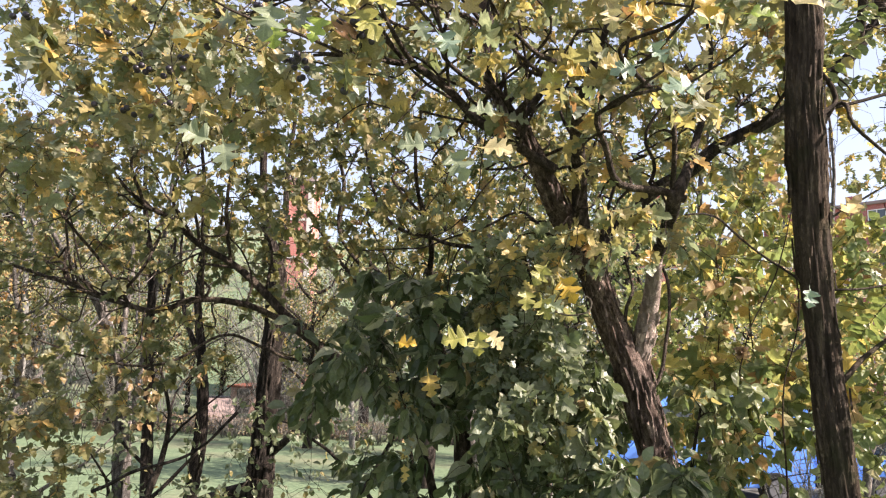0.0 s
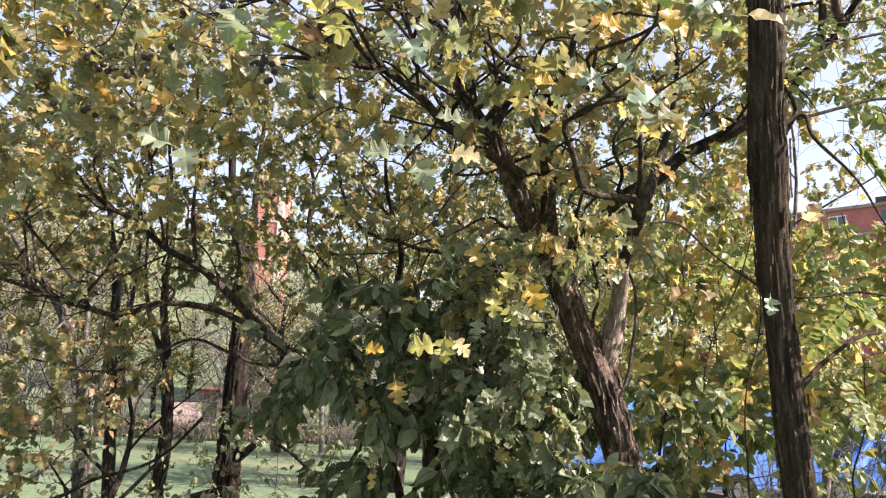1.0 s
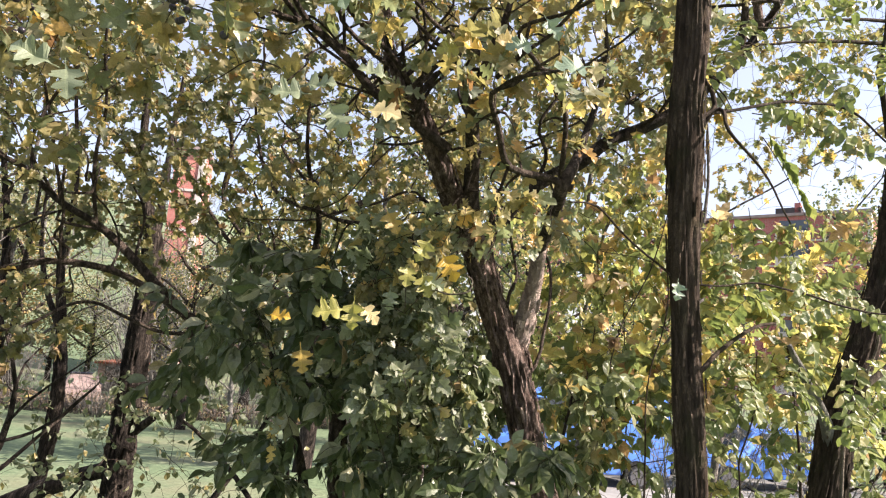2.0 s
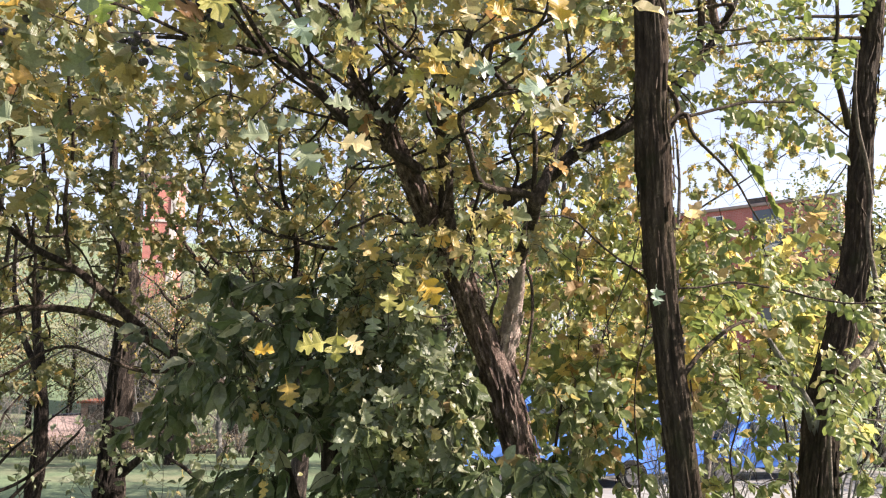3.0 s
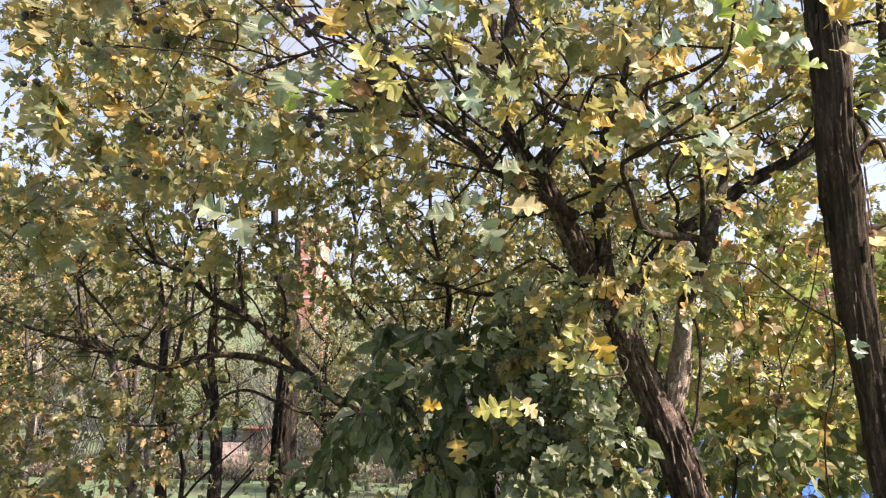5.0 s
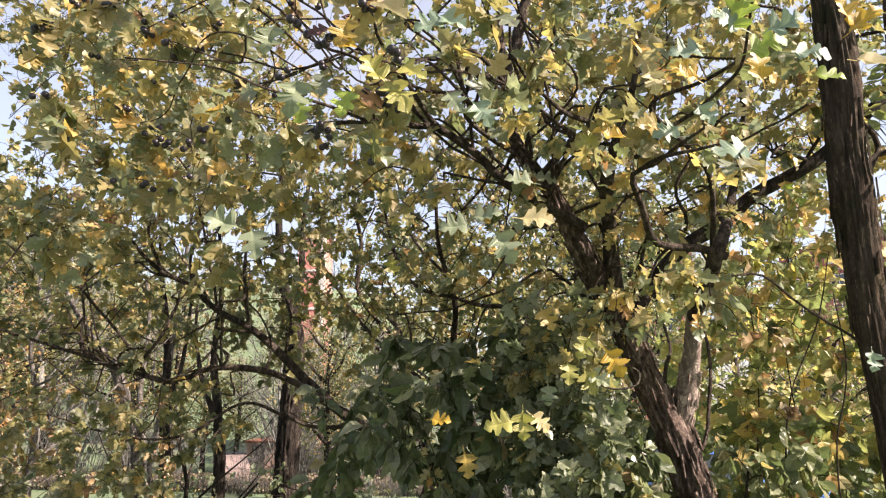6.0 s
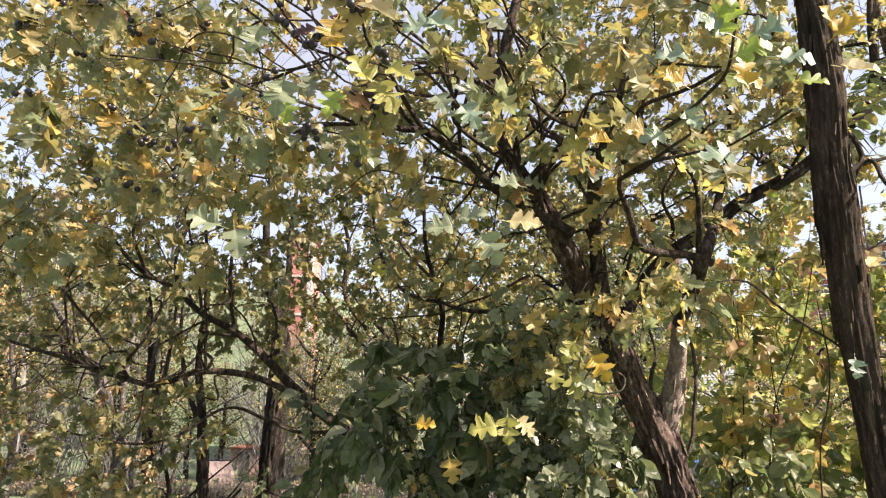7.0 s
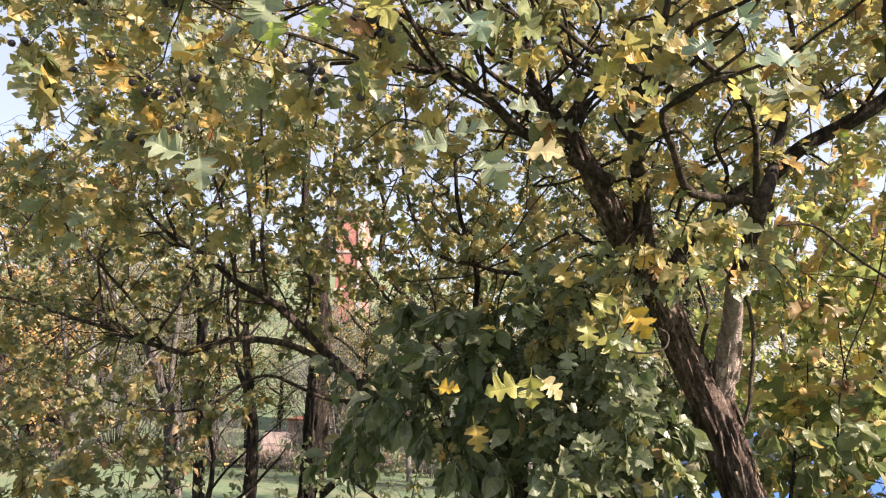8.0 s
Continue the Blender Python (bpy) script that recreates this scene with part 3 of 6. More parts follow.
haw.limb("limb", [(0.67, 2.215, 1.67, 0.04), (0.7, 2.18, 1.8, 0.038), (0.715, 2.13, 1.94, 0.031), (0.71, 2.05, 2.06, 0.023)], BARK_PINK_LIT, 16, 0.14, step=0.03)
haw.limb("limb", [(0.71, 2.07, 2.04, 0.021), (0.68, 1.8, 2.12, 0.02), (0.65, 1.66, 2.15, 0.021), (0.7, 1.7, 2.23, 0.016), (0.75, 1.75, 2.36, 0.011), (0.77, 1.7, 2.49, 0.008), (0.73, 1.6, 2.62, 0.005)], BARK_LIMB, 16, 0.14, step=0.03)
haw.limb("limb", [(0.49, 2.08, 2.06, 0.031), (0.46, 2, 2.17, 0.028), (0.44, 1.9, 2.3, 0.024), (0.41, 1.75, 2.4, 0.02), (0.43, 1.65, 2.48, 0.014), (0.46, 1.6, 2.59, 0.009), (0.48, 1.55, 2.75, 0.006)], BARK_LIMB, 16, 0.14, step=0.03)
# dark bark here puts the crown's shade into the limb's colour
haw.limb("limb", [(0.53, 2.1, 2.04, 0.026), (0.6, 2.1, 2.16, 0.025), (0.7, 2.08, 2.27, 0.024), (0.83, 2.06, 2.35, 0.025), (0.92, 2.05, 2.43, 0.024), (1.05, 2.05, 2.5, 0.023), (1.16, 2.05, 2.57, 0.022), (1.29, 2.05, 2.69, 0.022), (1.38, 2.05, 2.77, 0.021), (1.48, 2.05, 2.92, 0.017), (1.57, 2.05, 3.08, 0.011), (1.67, 2.05, 3.35, 0.006), (1.7, 2.03, 3.65, 0.002)], BARK_DARK, 16, 0.14, step=0.03)
haw.limb("limb", [(1.38, 2.05, 2.77, 0.017), (1.38, 2, 2.87, 0.017), (1.39, 2, 3.03, 0.011), (1.43, 1.99, 3.3, 0.006), (1.44, 1.97, 3.6, 0.002)], BARK_LIMB, 16, 0.14, step=0.03)
haw.limb("limb", [(0.68, 1.66, 2.15, 0.012), (0.61, 1.64, 2.17, 0.011), (0.5, 1.6, 2.17, 0.01), (0.44, 1.5, 2.24, 0.008), (0.4, 1.4, 2.28, 0.006), (0.44, 1.35, 2.29, 0.005), (0.51, 1.25, 2.32, 0.003)], BARK_LIMB, 8, 0.08, step=0.03)
haw.limb("limb", [(0.36, 1.85, 2.28, 0.017), (0.25, 1.8, 2.33, 0.015), (0.13, 1.75, 2.39, 0.014), (0.04, 1.7, 2.46, 0.012), (-0.05, 1.66, 2.52, 0.011), (-0.12, 1.6, 2.5, 0.009), (-0.18, 1.5, 2.48, 0.006), (-0.27, 1.4, 2.42, 0.004)], BARK_LIMB, 16, 0.14, step=0.03)
haw.limb("limb", [(-0.04, 1.66, 2.51, 0.009), (-0.07, 1.6, 2.52, 0.008), (-0.11, 1.5, 2.56, 0.006), (-0.15, 1.45, 2.63, 0.004)], BARK_LIMB, 8, 0.08, step=0.03)
haw.limb("limb", [(0.26, 1.85, 2.39, 0.012), (0.2, 1.75, 2.46, 0.009), (0.08, 1.6, 2.52, 0.007), (0.03, 1.55, 2.56, 0.006), (0, 1.5, 2.67, 0.004)], BARK_LIMB, 8, 0.08, step=0.03)
haw.limb("limb", [(0.43, 1.65, 2.48, 0.008), (0.28, 1.5, 2.48, 0.006), (0.19, 1.4, 2.5, 0.004), (0.13, 1.35, 2.57, 0.003)], BARK_LIMB, 8, 0.08, step=0.03)
haw.limb("limb", [(0.4, 1.4, 2.28, 0.006), (0.44, 1.3, 2.28, 0.005), (0.5, 1.2, 2.26, 0.003), (0.52, 1.05, 2.22, 0.002), (0.53, 0.9, 2.2, 0.002)], BARK_LIMB, 8, 0.08, step=0.03)
haw.limb("limb", [(0.41, 1.4, 2.32, 0.006), (0.47, 1.2, 2.33, 0.004), (0.48, 1, 2.3, 0.003), (0.44, 0.85, 2.29, 0.002), (0.43, 0.8, 2.33, 0.002)], BARK_LIMB, 8, 0.08, step=0.03)
haw.limb("limb", [(0.31, 1.6, 2.46, 0.006), (0.1, 1.4, 2.52, 0.004), (-0.04, 1.15, 2.41, 0.003), (-0.16, 1, 2.38, 0.002), (-0.19, 0.95, 2.44, 0.002)], BARK_LIMB, 8, 0.08, step=0.03)
haw.limb("limb", [(-0.14, 1.5, 2.44, 0.005), (-0.28, 1.35, 2.44, 0.004), (-0.39, 1.2, 2.42, 0.003), (-0.48, 1.15, 2.44, 0.002), (-0.61, 1.1, 2.43, 0.002)], BARK_LIMB, 8, 0.08, step=0.03)
haw.strips(0, 330, 0.06, 0.012, BARK_HAW, "shaggy peeling bark strips", 0.25, 0.9)
haw.strips(1, 36, 0.05, 0.007, BARK_PINK_LIT, "", 0.05, 0.5)
haw.limb("tendril", [(0.3, 1.42, 1.83, 0.0022), (0.335, 1.4, 1.815, 0.002), (0.375, 1.39, 1.825, 0.0018), (0.385, 1.39, 1.85, 0.0014), (0.37, 1.39, 1.862, 0.001)], BARK_VINE, 6, 0.05, step=0.006, label="curled pale dry tendril")
HAW_BOXES = [(105, 0.43, 2.28, 2.44, 0.71, 0.43, 0.31), (90, -1.29, 2.2, 3.22, 0.64, 0.5, 0.36), (30, 0.27, 1.77, 1.9, 0.12, 0.22, 0.13), (8, 0.09, 1.85, 1.57, 0.3, 0.15, 0.2), (90, 1.12, 2.1, 2.83, 0.41, 0.3, 0.37), (40, -1.35, 1.95, 2.3, 0.3, 0.25, 0.2), (32, -1.3, 1.9, 3.06, 0.32, 0.25, 0.12), (30, 0.56, 1.65, 2.13, 0.2, 0.25, 0.19), (120, 2.61, 3.25, 3.62, 0.68, 0.55, 0.68), (420, -0.16, 2.85, 3.15, 1.83, 0.55, 0.72), (60, 2.42, 2.7, 3.11, 0.61, 0.5, 0.48), (70, 2.28, 3.05, 3.04, 0.43, 0.55, 0.52)]
haw.branches(12, (0.2, 1.3, 2.5, 0.5, 0.3, 0.24))
haw.branches(14, (0.6, 1.75, 2.6, 0.5, 0.35, 0.35))
haw.branches(7, (-0.6, 1.5, 2.5, 0.4, 0.35, 0.25), 0.005)
haw.branches(6, (-1.1, 1.85, 2.5, 0.3, 0.25, 0.3), 0.005, None, 0.003)
haw.branches(10, (0.3, 2.2, 2.3, 0.6, 0.4, 0.3))
haw.grow(HAW_BOXES, "lobed", 0.046, per=9, wild=0.75)
haw.grow([(108, 0.2, 1.38, 2.48, 0.42, 0.43, 0.25), (102, 0.7, 1.95, 2.76, 0.48, 0.45, 0.38)], "lobed", 0.058, per=8, wild=0.75)
haw.grow([(115, -0.66, 1.68, 2.6, 0.42, 0.4, 0.3), (55, -0.95, 1.85, 2.45, 0.3, 0.3, 0.36)], "lobed", 0.062, per=8, wild=0.75)
# the crown goes on above, unseen; added to shade the leaves on the left
haw.limb("limb", [(0.14, 1.8, 2.69, 0.02), (0.25, 1.85, 3.2, 0.016), (0.5, 1.9, 3.8, 0.011), (0.6, 2.0, 4.4, 0.006)], BARK_LIMB, 8, 0.08)
haw.limb("limb", [(1.48, 2.05, 2.91, 0.017), (1.35, 2.0, 3.4, 0.013), (1.1, 2.1, 4.0, 0.009), (0.9, 2.0, 4.5, 0.005)], BARK_HAW, 8, 0.08)
haw.grow([(230, 0.85, 2.0, 3.85, 0.95, 1.1, 0.6)], "lobed", 0.055, per=9, wild=0.75)
haw.grow([(n, *q) for n, *q in HAW_BOXES], "lobed", 0.05, twig_r=0.0048, bare_part=1.0)
haw.close("lobed", HAW_LEAF)

# ---- the second hawthorn, low limbs reaching sideways ----
lef = Tree("hawthorn_tree", (0.3, 2.9, ground_z(0.3, 2.9)), "thin-stemmed hawthorn with long dark limbs and dull olive leaves")
lef.limb("trunk", [(0.16, 2.9, 0.82, 0.053), (0.11, 2.9, 1.1, 0.048), (0.08, 2.9, 1.38, 0.04), (0.04, 2.9, 1.55, 0.032), (-0.03, 2.8, 1.78, 0.021), (-0.07, 2.7, 2.02, 0.015), (-0.06, 2.6, 2.17, 0.012), (-0.12, 2.5, 2.39, 0.009), (-0.13, 2.4, 2.62, 0.007)], BARK_LIMB, 60, 0.3, step=0.012, grain=6, along=9, to_ground=True)
lef.limb("limb", [(0.08, 2.9, 1.43, 0.028), (-0.23, 2.95, 1.54, 0.027), (-0.56, 3, 1.7, 0.025), (-0.76, 3, 1.86, 0.024), (-0.97, 3, 2.05, 0.02), (-1.07, 3, 2.12, 0.018), (-1.21, 2.95, 2.2, 0.016), (-1.34, 2.9, 2.31, 0.013), (-1.46, 2.8, 2.38, 0.01), (-1.55, 2.7, 2.51, 0.006)], BARK_LIMB, 16, 0.14, step=0.03)
lef.limb("limb", [(-0.62, 3, 1.74, 0.018), (-0.84, 2.9, 1.88, 0.016), (-0.99, 2.8, 1.92, 0.015), (-1.14, 2.75, 1.91, 0.012), (-1.27, 2.7, 1.86, 0.013), (-1.51, 2.7, 1.91, 0.01), (-1.69, 2.65, 1.98, 0.009), (-1.92, 2.6, 2.05, 0.007), (-2.06, 2.5, 2.08, 0.005)], BARK_LIMB, 16, 0.14, step=0.03)
lef.limb("limb", [(-0.5, 3, 1.66, 0.011), (-0.76, 2.95, 1.68, 0.008), (-1.02, 2.9, 1.77, 0.007), (-1.22, 2.8, 1.64, 0.006), (-1.43, 2.7, 1.63, 0.005), (-1.72, 2.6, 1.72, 0.004)], BARK_LIMB, 8, 0.08, step=0.03)
lef.limb("limb", [(-1.07, 3, 2.12, 0.01), (-1.07, 2.9, 2.33, 0.009), (-1.02, 2.8, 2.61, 0.007), (-0.98, 2.6, 2.83, 0.006), (-0.88, 2.5, 3.05, 0.005)], BARK_LIMB, 8, 0.08, step=0.03)
lef.limb("limb", [(-1.21, 2.95, 2.2, 0.008), (-1.23, 2.8, 2.52, 0.006), (-1.21, 2.6, 2.72, 0.005), (-1.3, 2.4, 2.87, 0.004)], BARK_LIMB, 8, 0.08, step=0.03)
lef.limb("limb", [(0.01, 2.9, 1.63, 0.014), (-0.18, 3.2, 1.89, 0.012), (-0.48, 3.5, 2.15, 0.012), (-0.69, 3.7, 2.39, 0.011), (-0.71, 3.8, 2.71, 0.012), (-0.77, 3.8, 3.01, 0.01), (-0.77, 3.8, 3.38, 0.007)], BARK_LIMB, 8, 0.08, step=0.03)
lef.limb("limb", [(0.24, 2.3, 2.13, 0.009), (0.1, 2.4, 2.13, 0.009), (-0.04, 2.5, 2.17, 0.008), (-0.24, 2.6, 2.26, 0.008), (-0.34, 2.7, 2.44, 0.007), (-0.38, 2.7, 2.64, 0.006), (-0.37, 2.7, 2.88, 0.005)], BARK_LIMB, 8, 0.08, step=0.03)
lef.limb("limb", [(-0.27, 3.2, 1.89, 0.011), (-0.6, 3.5, 2.16, 0.011), (-0.83, 3.7, 2.44, 0.01), (-1.02, 3.8, 2.71, 0.009), (-1.15, 3.8, 3.04, 0.007)], BARK_LIMB, 8, 0.08, step=0.03)
LEF_BOXES = [(48, -0.3, 2.7, 2.15, 0.34, 0.3, 0.28), (40, -1.04, 2.4, 2.82, 0.49, 0.4, 0.18), (45, -1.33, 2.4, 2.42, 0.8, 0.4, 0.26), (80, -1.54, 3.4, 3.25, 0.71, 0.5, 0.27), (110, -2.55, 3.4, 4.1, 0.65, 0.4, 0.3), (110, -1.85, 3.35, 3.65, 0.42, 0.5, 0.5), (70, -2.75, 3.4, 2.85, 0.45, 0.4, 0.28), (60, -0.85, 3.2, 2.45, 0.3, 0.4, 0.4), (320, -2.02, 3.4, 2.53, 1.22, 0.5, 0.5), (28, -1.7, 2.55, 1.86, 0.55, 0.25, 0.25), (130, -2, 3.38, 1.94, 1.13, 0.33, 0.37), (75, -1.64, 2.55, 1.56, 0.53, 0.35, 0.18), (70, -1.43, 2.05, 1.36, 0.22, 0.35, 0.19), (170, -0.15, 3.25, 2.56, 0.73, 0.75, 0.45)]
lef.branches(16, (-1.5, 2.5, 2.35, 0.8, 0.4, 0.4))
lef.branches(14, (-0.5, 3.0, 2.5, 0.7, 0.5, 0.5))
lef.branches(12, (-1.7, 2.6, 1.75, 0.6, 0.4, 0.3), 0.005)
lef.grow(LEF_BOXES, "shallow", 0.05, per=9, twig_r=0.003, wild=0.75)
lef.grow([(n * 3 // 4, *q) for n, *q in LEF_BOXES], "shallow", 0.05, twig_r=0.004, bare_part=1.0)
lef.close("shallow", LEF_LEAF)

# ---- locusts ----
loc = Tree("locust_tree", (1.02, 1.56, ground_z(1.02, 1.56)), "slim straight locust with deeply furrowed dark bark")
loc.limb("trunk", [(1.01, 1.56, 1.1, 0.048), (0.99, 1.56, 1.28, 0.044), (0.99, 1.57, 1.42, 0.04), (0.98, 1.57, 1.58, 0.041), (0.97, 1.58, 1.79, 0.039), (0.96, 1.58, 2, 0.042), (0.96, 1.58, 2.17, 0.046), (0.96, 1.58, 2.28, 0.051), (0.96, 1.58, 2.4, 0.046), (0.97, 1.58, 2.58, 0.046), (0.97, 1.58, 2.78, 0.043), (0.97, 1.58, 3.06, 0.038)], BARK_LOC, 84, 0.2, step=0.012, grain=8, along=5, to_ground=True)
loc.limb("limb", [(0.99, 1.58, 2.31, 0.007), (1.06, 1.62, 2.42, 0.007), (1.03, 1.62, 2.48, 0.006), (0.99, 1.6, 2.53, 0.003)], BARK_LOC, 8, 0.08, step=0.03)
loc.limb("limb", [(0.97, 1.58, 2.33, 0.007), (1.06, 1.6, 2.4, 0.006), (1.04, 1.5, 2.3, 0.005), (1.1, 1.45, 2.17, 0.003), (1.13, 1.4, 2.05, 0.002)], BARK_LOC, 8, 0.08, step=0.03)
loc.limb("limb", [(1.01, 1.58, 1.69, 0.007), (1.1, 1.62, 1.76, 0.006), (1.2, 1.66, 1.82, 0.005), (1.31, 1.7, 1.84, 0.004)], BARK_LOC, 8, 0.08, step=0.03)
loc.limb("limb", [(1.06, 1.64, 2.4, 0.005), (1.27, 1.7, 2.48, 0.005), (1.44, 1.75, 2.52, 0.005), (1.62, 1.8, 2.53, 0.004), (1.75, 1.8, 2.44, 0.003)], BARK_TWIG, 8, 0.08, step=0.03)
loc.limb("limb", [(0.96, 1.58, 1.9, 0.003), (0.8, 1.55, 2, 0.003), (0.7, 1.5, 2.07, 0.003), (0.61, 1.45, 2.06, 0.002)], BARK_TWIG, 8, 0.08, step=0.03)
loc.limb("limb", [(1, 1.58, 1.91, 0.003), (1.22, 1.6, 1.93, 0.003), (1.43, 1.6, 1.89, 0.003), (1.68, 1.6, 1.88, 0.002)], BARK_TWIG, 8, 0.08, step=0.03)
loc.strips(0, 130, 0.06, 0.007, BARK_LOC, "ridged bark plates", 0.2, 1.0)
far = Tree("locust_tree", (1.5, 2.1, ground_z(1.5, 2.1)), "leaning locust with a side branch and pale climbing stems")
far.limb("trunk", [(1.69, 2.1, 0.91, 0.076), (1.75, 2.1, 1.26, 0.064), (1.8, 2.1, 1.56, 0.058), (1.9, 2.1, 1.82, 0.054), (2, 2.1, 2.12, 0.049), (2.06, 2.12, 2.4, 0.043), (2.14, 2.15, 2.71, 0.044), (2.21, 2.15, 3.01, 0.041), (2.28, 2.15, 3.37, 0.037), (2.36, 2.15, 3.81, 0.031)], BARK_LOC, 84, 0.2, step=0.014, grain=8, along=5, to_ground=True)
far.limb("limb", [(1.775, 2.1, 1.4, 0.026), (1.745, 2.08, 1.52, 0.022), (1.69, 2.05, 1.6, 0.018), (1.56, 1.95, 1.71, 0.014), (1.48, 1.9, 1.79, 0.007)], BARK_PALE, 16, 0.14, step=0.03)
far.limb("limb", [(2.04, 2.12, 2.6, 0.013), (1.99, 2.1, 2.83, 0.01), (2.02, 2.1, 3.05, 0.007), (2.07, 2.1, 3.35, 0.006)], BARK_LOC, 8, 0.08, step=0.03)
far.limb("limb", [(2.14, 2.13, 2.99, 0.009), (1.73, 2.05, 2.91, 0.006), (1.44, 2, 2.83, 0.004), (1.26, 1.97, 2.76, 0.0015)], BARK_LOC, 8, 0.08, step=0.03)
far.limb("limb", [(2.2, 2.14, 3.1, 0.009), (1.78, 2.05, 3, 0.005), (1.53, 2, 2.91, 0.004), (1.33, 1.97, 2.87, 0.0015)], BARK_LOC, 8, 0.08, step=0.03)
far.limb("vine", [(1.69, 1.96, 1.28, 0.007), (1.71, 1.96, 1.55, 0.007), (1.75, 1.94, 1.66, 0.011), (1.87, 1.94, 1.77, 0.011), (1.94, 1.96, 1.91, 0.008), (1.93, 1.97, 2.12, 0.008), (1.98, 1.99, 2.34, 0.008), (1.96, 1.99, 2.59, 0.006), (1.99, 1.99, 2.86, 0.005)], BARK_VINE, 8, 0.08, step=0.03)
far.limb("vine", [(1.88, 1.94, 1.77, 0.006), (1.94, 1.94, 1.66, 0.005), (2.05, 1.94, 1.52, 0.005)], BARK_VINE, 8, 0.08, step=0.03)
far.limb("vine", [(1.75, 1.94, 1.66, 0.004), (1.8, 1.92, 1.83, 0.004), (1.75, 1.92, 1.91, 0.004)], BARK_VINE, 8, 0.08, step=0.03)
far.limb("vine", [(1.69, 1.94, 1.56, 0.004), (1.83, 1.89, 1.54, 0.003), (2.04, 1.89, 1.55, 0.003)], BARK_VINE, 8, 0.08, step=0.03)


far.strips(0, 380, 0.08, 0.012, BARK_LOC, "ridged bark plates", 0.2, 1.0)


def pinnate(tree, base, way, normal, length, mats, n=8, size=0.04, hang=None):
    """A feathered leaf: a thin stalk with paired oval leaflets."""
    base, y = Vector(base), Vector(way).normalized()
    z = Vector(normal)
    z = (z - y * z.dot(y)).normalized()
    x = y.cross(z)
    line = []
    for k in range(7):
        s = k / 6
        p = base + y * (length * s) - Vector((0, 0, 1)) * (length * 0.28 * s * s)
        line.append((*p, 0.0014 - 0.0009 * s))
    line = np.array(line)
    v, f = tube(line, 3)
    off = len(tree.twig_v)
    tree.twig_v += v
    tree.twig_f += [tuple(i + off for i in q) for q in f]
    for k in range(n):
        s = 0.18 + 0.78 * k / (n - 1)
        q = s * 6
        i = min(5, int(q))
        p = Vector(line[i][:3]).lerp(Vector(line[i + 1][:3]), q - i)
        d = (Vector(line[i + 1][:3]) - Vector(line[i][:3])).normalized()
        for sgn in (-1, 1):
            w = x * sgn + d * rng.uniform(0.15, 0.4) + Vector((0, 0, -rng.uniform(0.0, 0.5)))
            if hang:
                w = Vector(hang) + d * (0.3 * sgn) + Vector(rng.normal(size=3) * 0.1)
                p = p + Vector((0, 0, 0.012 * (1 - sgn))) + d * (0.008 * sgn)
            nn = z + Vector(rng.normal(size=3) * 0.3)
            tree.leaves.append((leaf_matrix(p, w, nn, size * rng.uniform(0.8, 1.1)), int(rng.integers(3))))
    tree.leaves.append((leaf_matrix(Vector(line[-1][:3]), d, z, size), 0))


pinnate(loc, (0.955, 1.28, 2.257), (0.27, -0.02, -0.0), (0.1, -0.9, 0.25), 0.27, LOC_LEAF, 9, 0.045, (-0.18, -0.1, -0.95))
pinnate(loc, (0.973, 1.27, 2.202), (0.04, -0.07, -0.13), (0.8, -0.5, 0.2), 0.17, LOC_LEAF, 9, 0.04, (0.25, -0.25, -0.9))
pinnate(loc, (1.2, 1.5, 2.02), (0.2, -0.1, -0.9), (0.5, -0.8, 0.2), 0.2, LOC_LEAF, 7, 0.05)
LOC_BOXES = [(14, 1.5, 1.8, 1.95, 0.33, 0.22, 0.23), (13, 1.5, 1.8, 1.68, 0.33, 0.22, 0.16), (26, 1.59, 1.9, 2.91, 0.39, 0.3, 0.3), (20, 2.3, 2.2, 3.2, 0.5, 0.2, 0.3)]
for n, cx, cy, cz, hx, hy, hz in LOC_BOXES:
    for _ in range(n):
        p = Vector((cx, cy, cz)) + Vector(rng.uniform(-1, 1, 3) * np.array([hx, hy, hz]))
        pinnate(loc, p, (rng.normal(), rng.normal() * 0.6, rng.uniform(-0.9, 0.2)), (rng.normal() * 0.5, -0.7, 0.6), rng.uniform(0.12, 0.22), LOC_LEAF, int(rng.integers(6, 9)), 0.044)
loc.close("round", LOC_LEAF, name="leaflet")
far.close("round", LOC_LEAF)

# ---- dark shrub in the middle ----
shr = Tree("shrub", (0.25, 2.4, ground_z(0.25, 2.4)), "dense shrub with glossy dark green oval leaves", "shrub")
shr.limb("stem", [(0.29, 2.5, 0.91, 0.03), (0.27, 2.5, 1.19, 0.028), (0.26, 2.5, 1.44, 0.023), (0.22, 2.45, 1.65, 0.016), (0.15, 2.4, 1.84, 0.011)], BARK_DARK, 16, 0.14, step=0.03, to_ground=True)
shr.limb("stem", [(0.03, 2.4, 0.93, 0.022), (0, 2.4, 1.2, 0.018), (-0.07, 2.35, 1.44, 0.013), (-0.15, 2.3, 1.64, 0.008)], BARK_DARK, 16, 0.14, step=0.03, to_ground=True)
shr.limb("stem", [(0.37, 2.2, 1.01, 0.014), (0.39, 2.2, 1.26, 0.012), (0.36, 2.15, 1.48, 0.009), (0.3, 2.1, 1.68, 0.007)], BARK_DARK, 8, 0.08, step=0.03, to_ground=True)
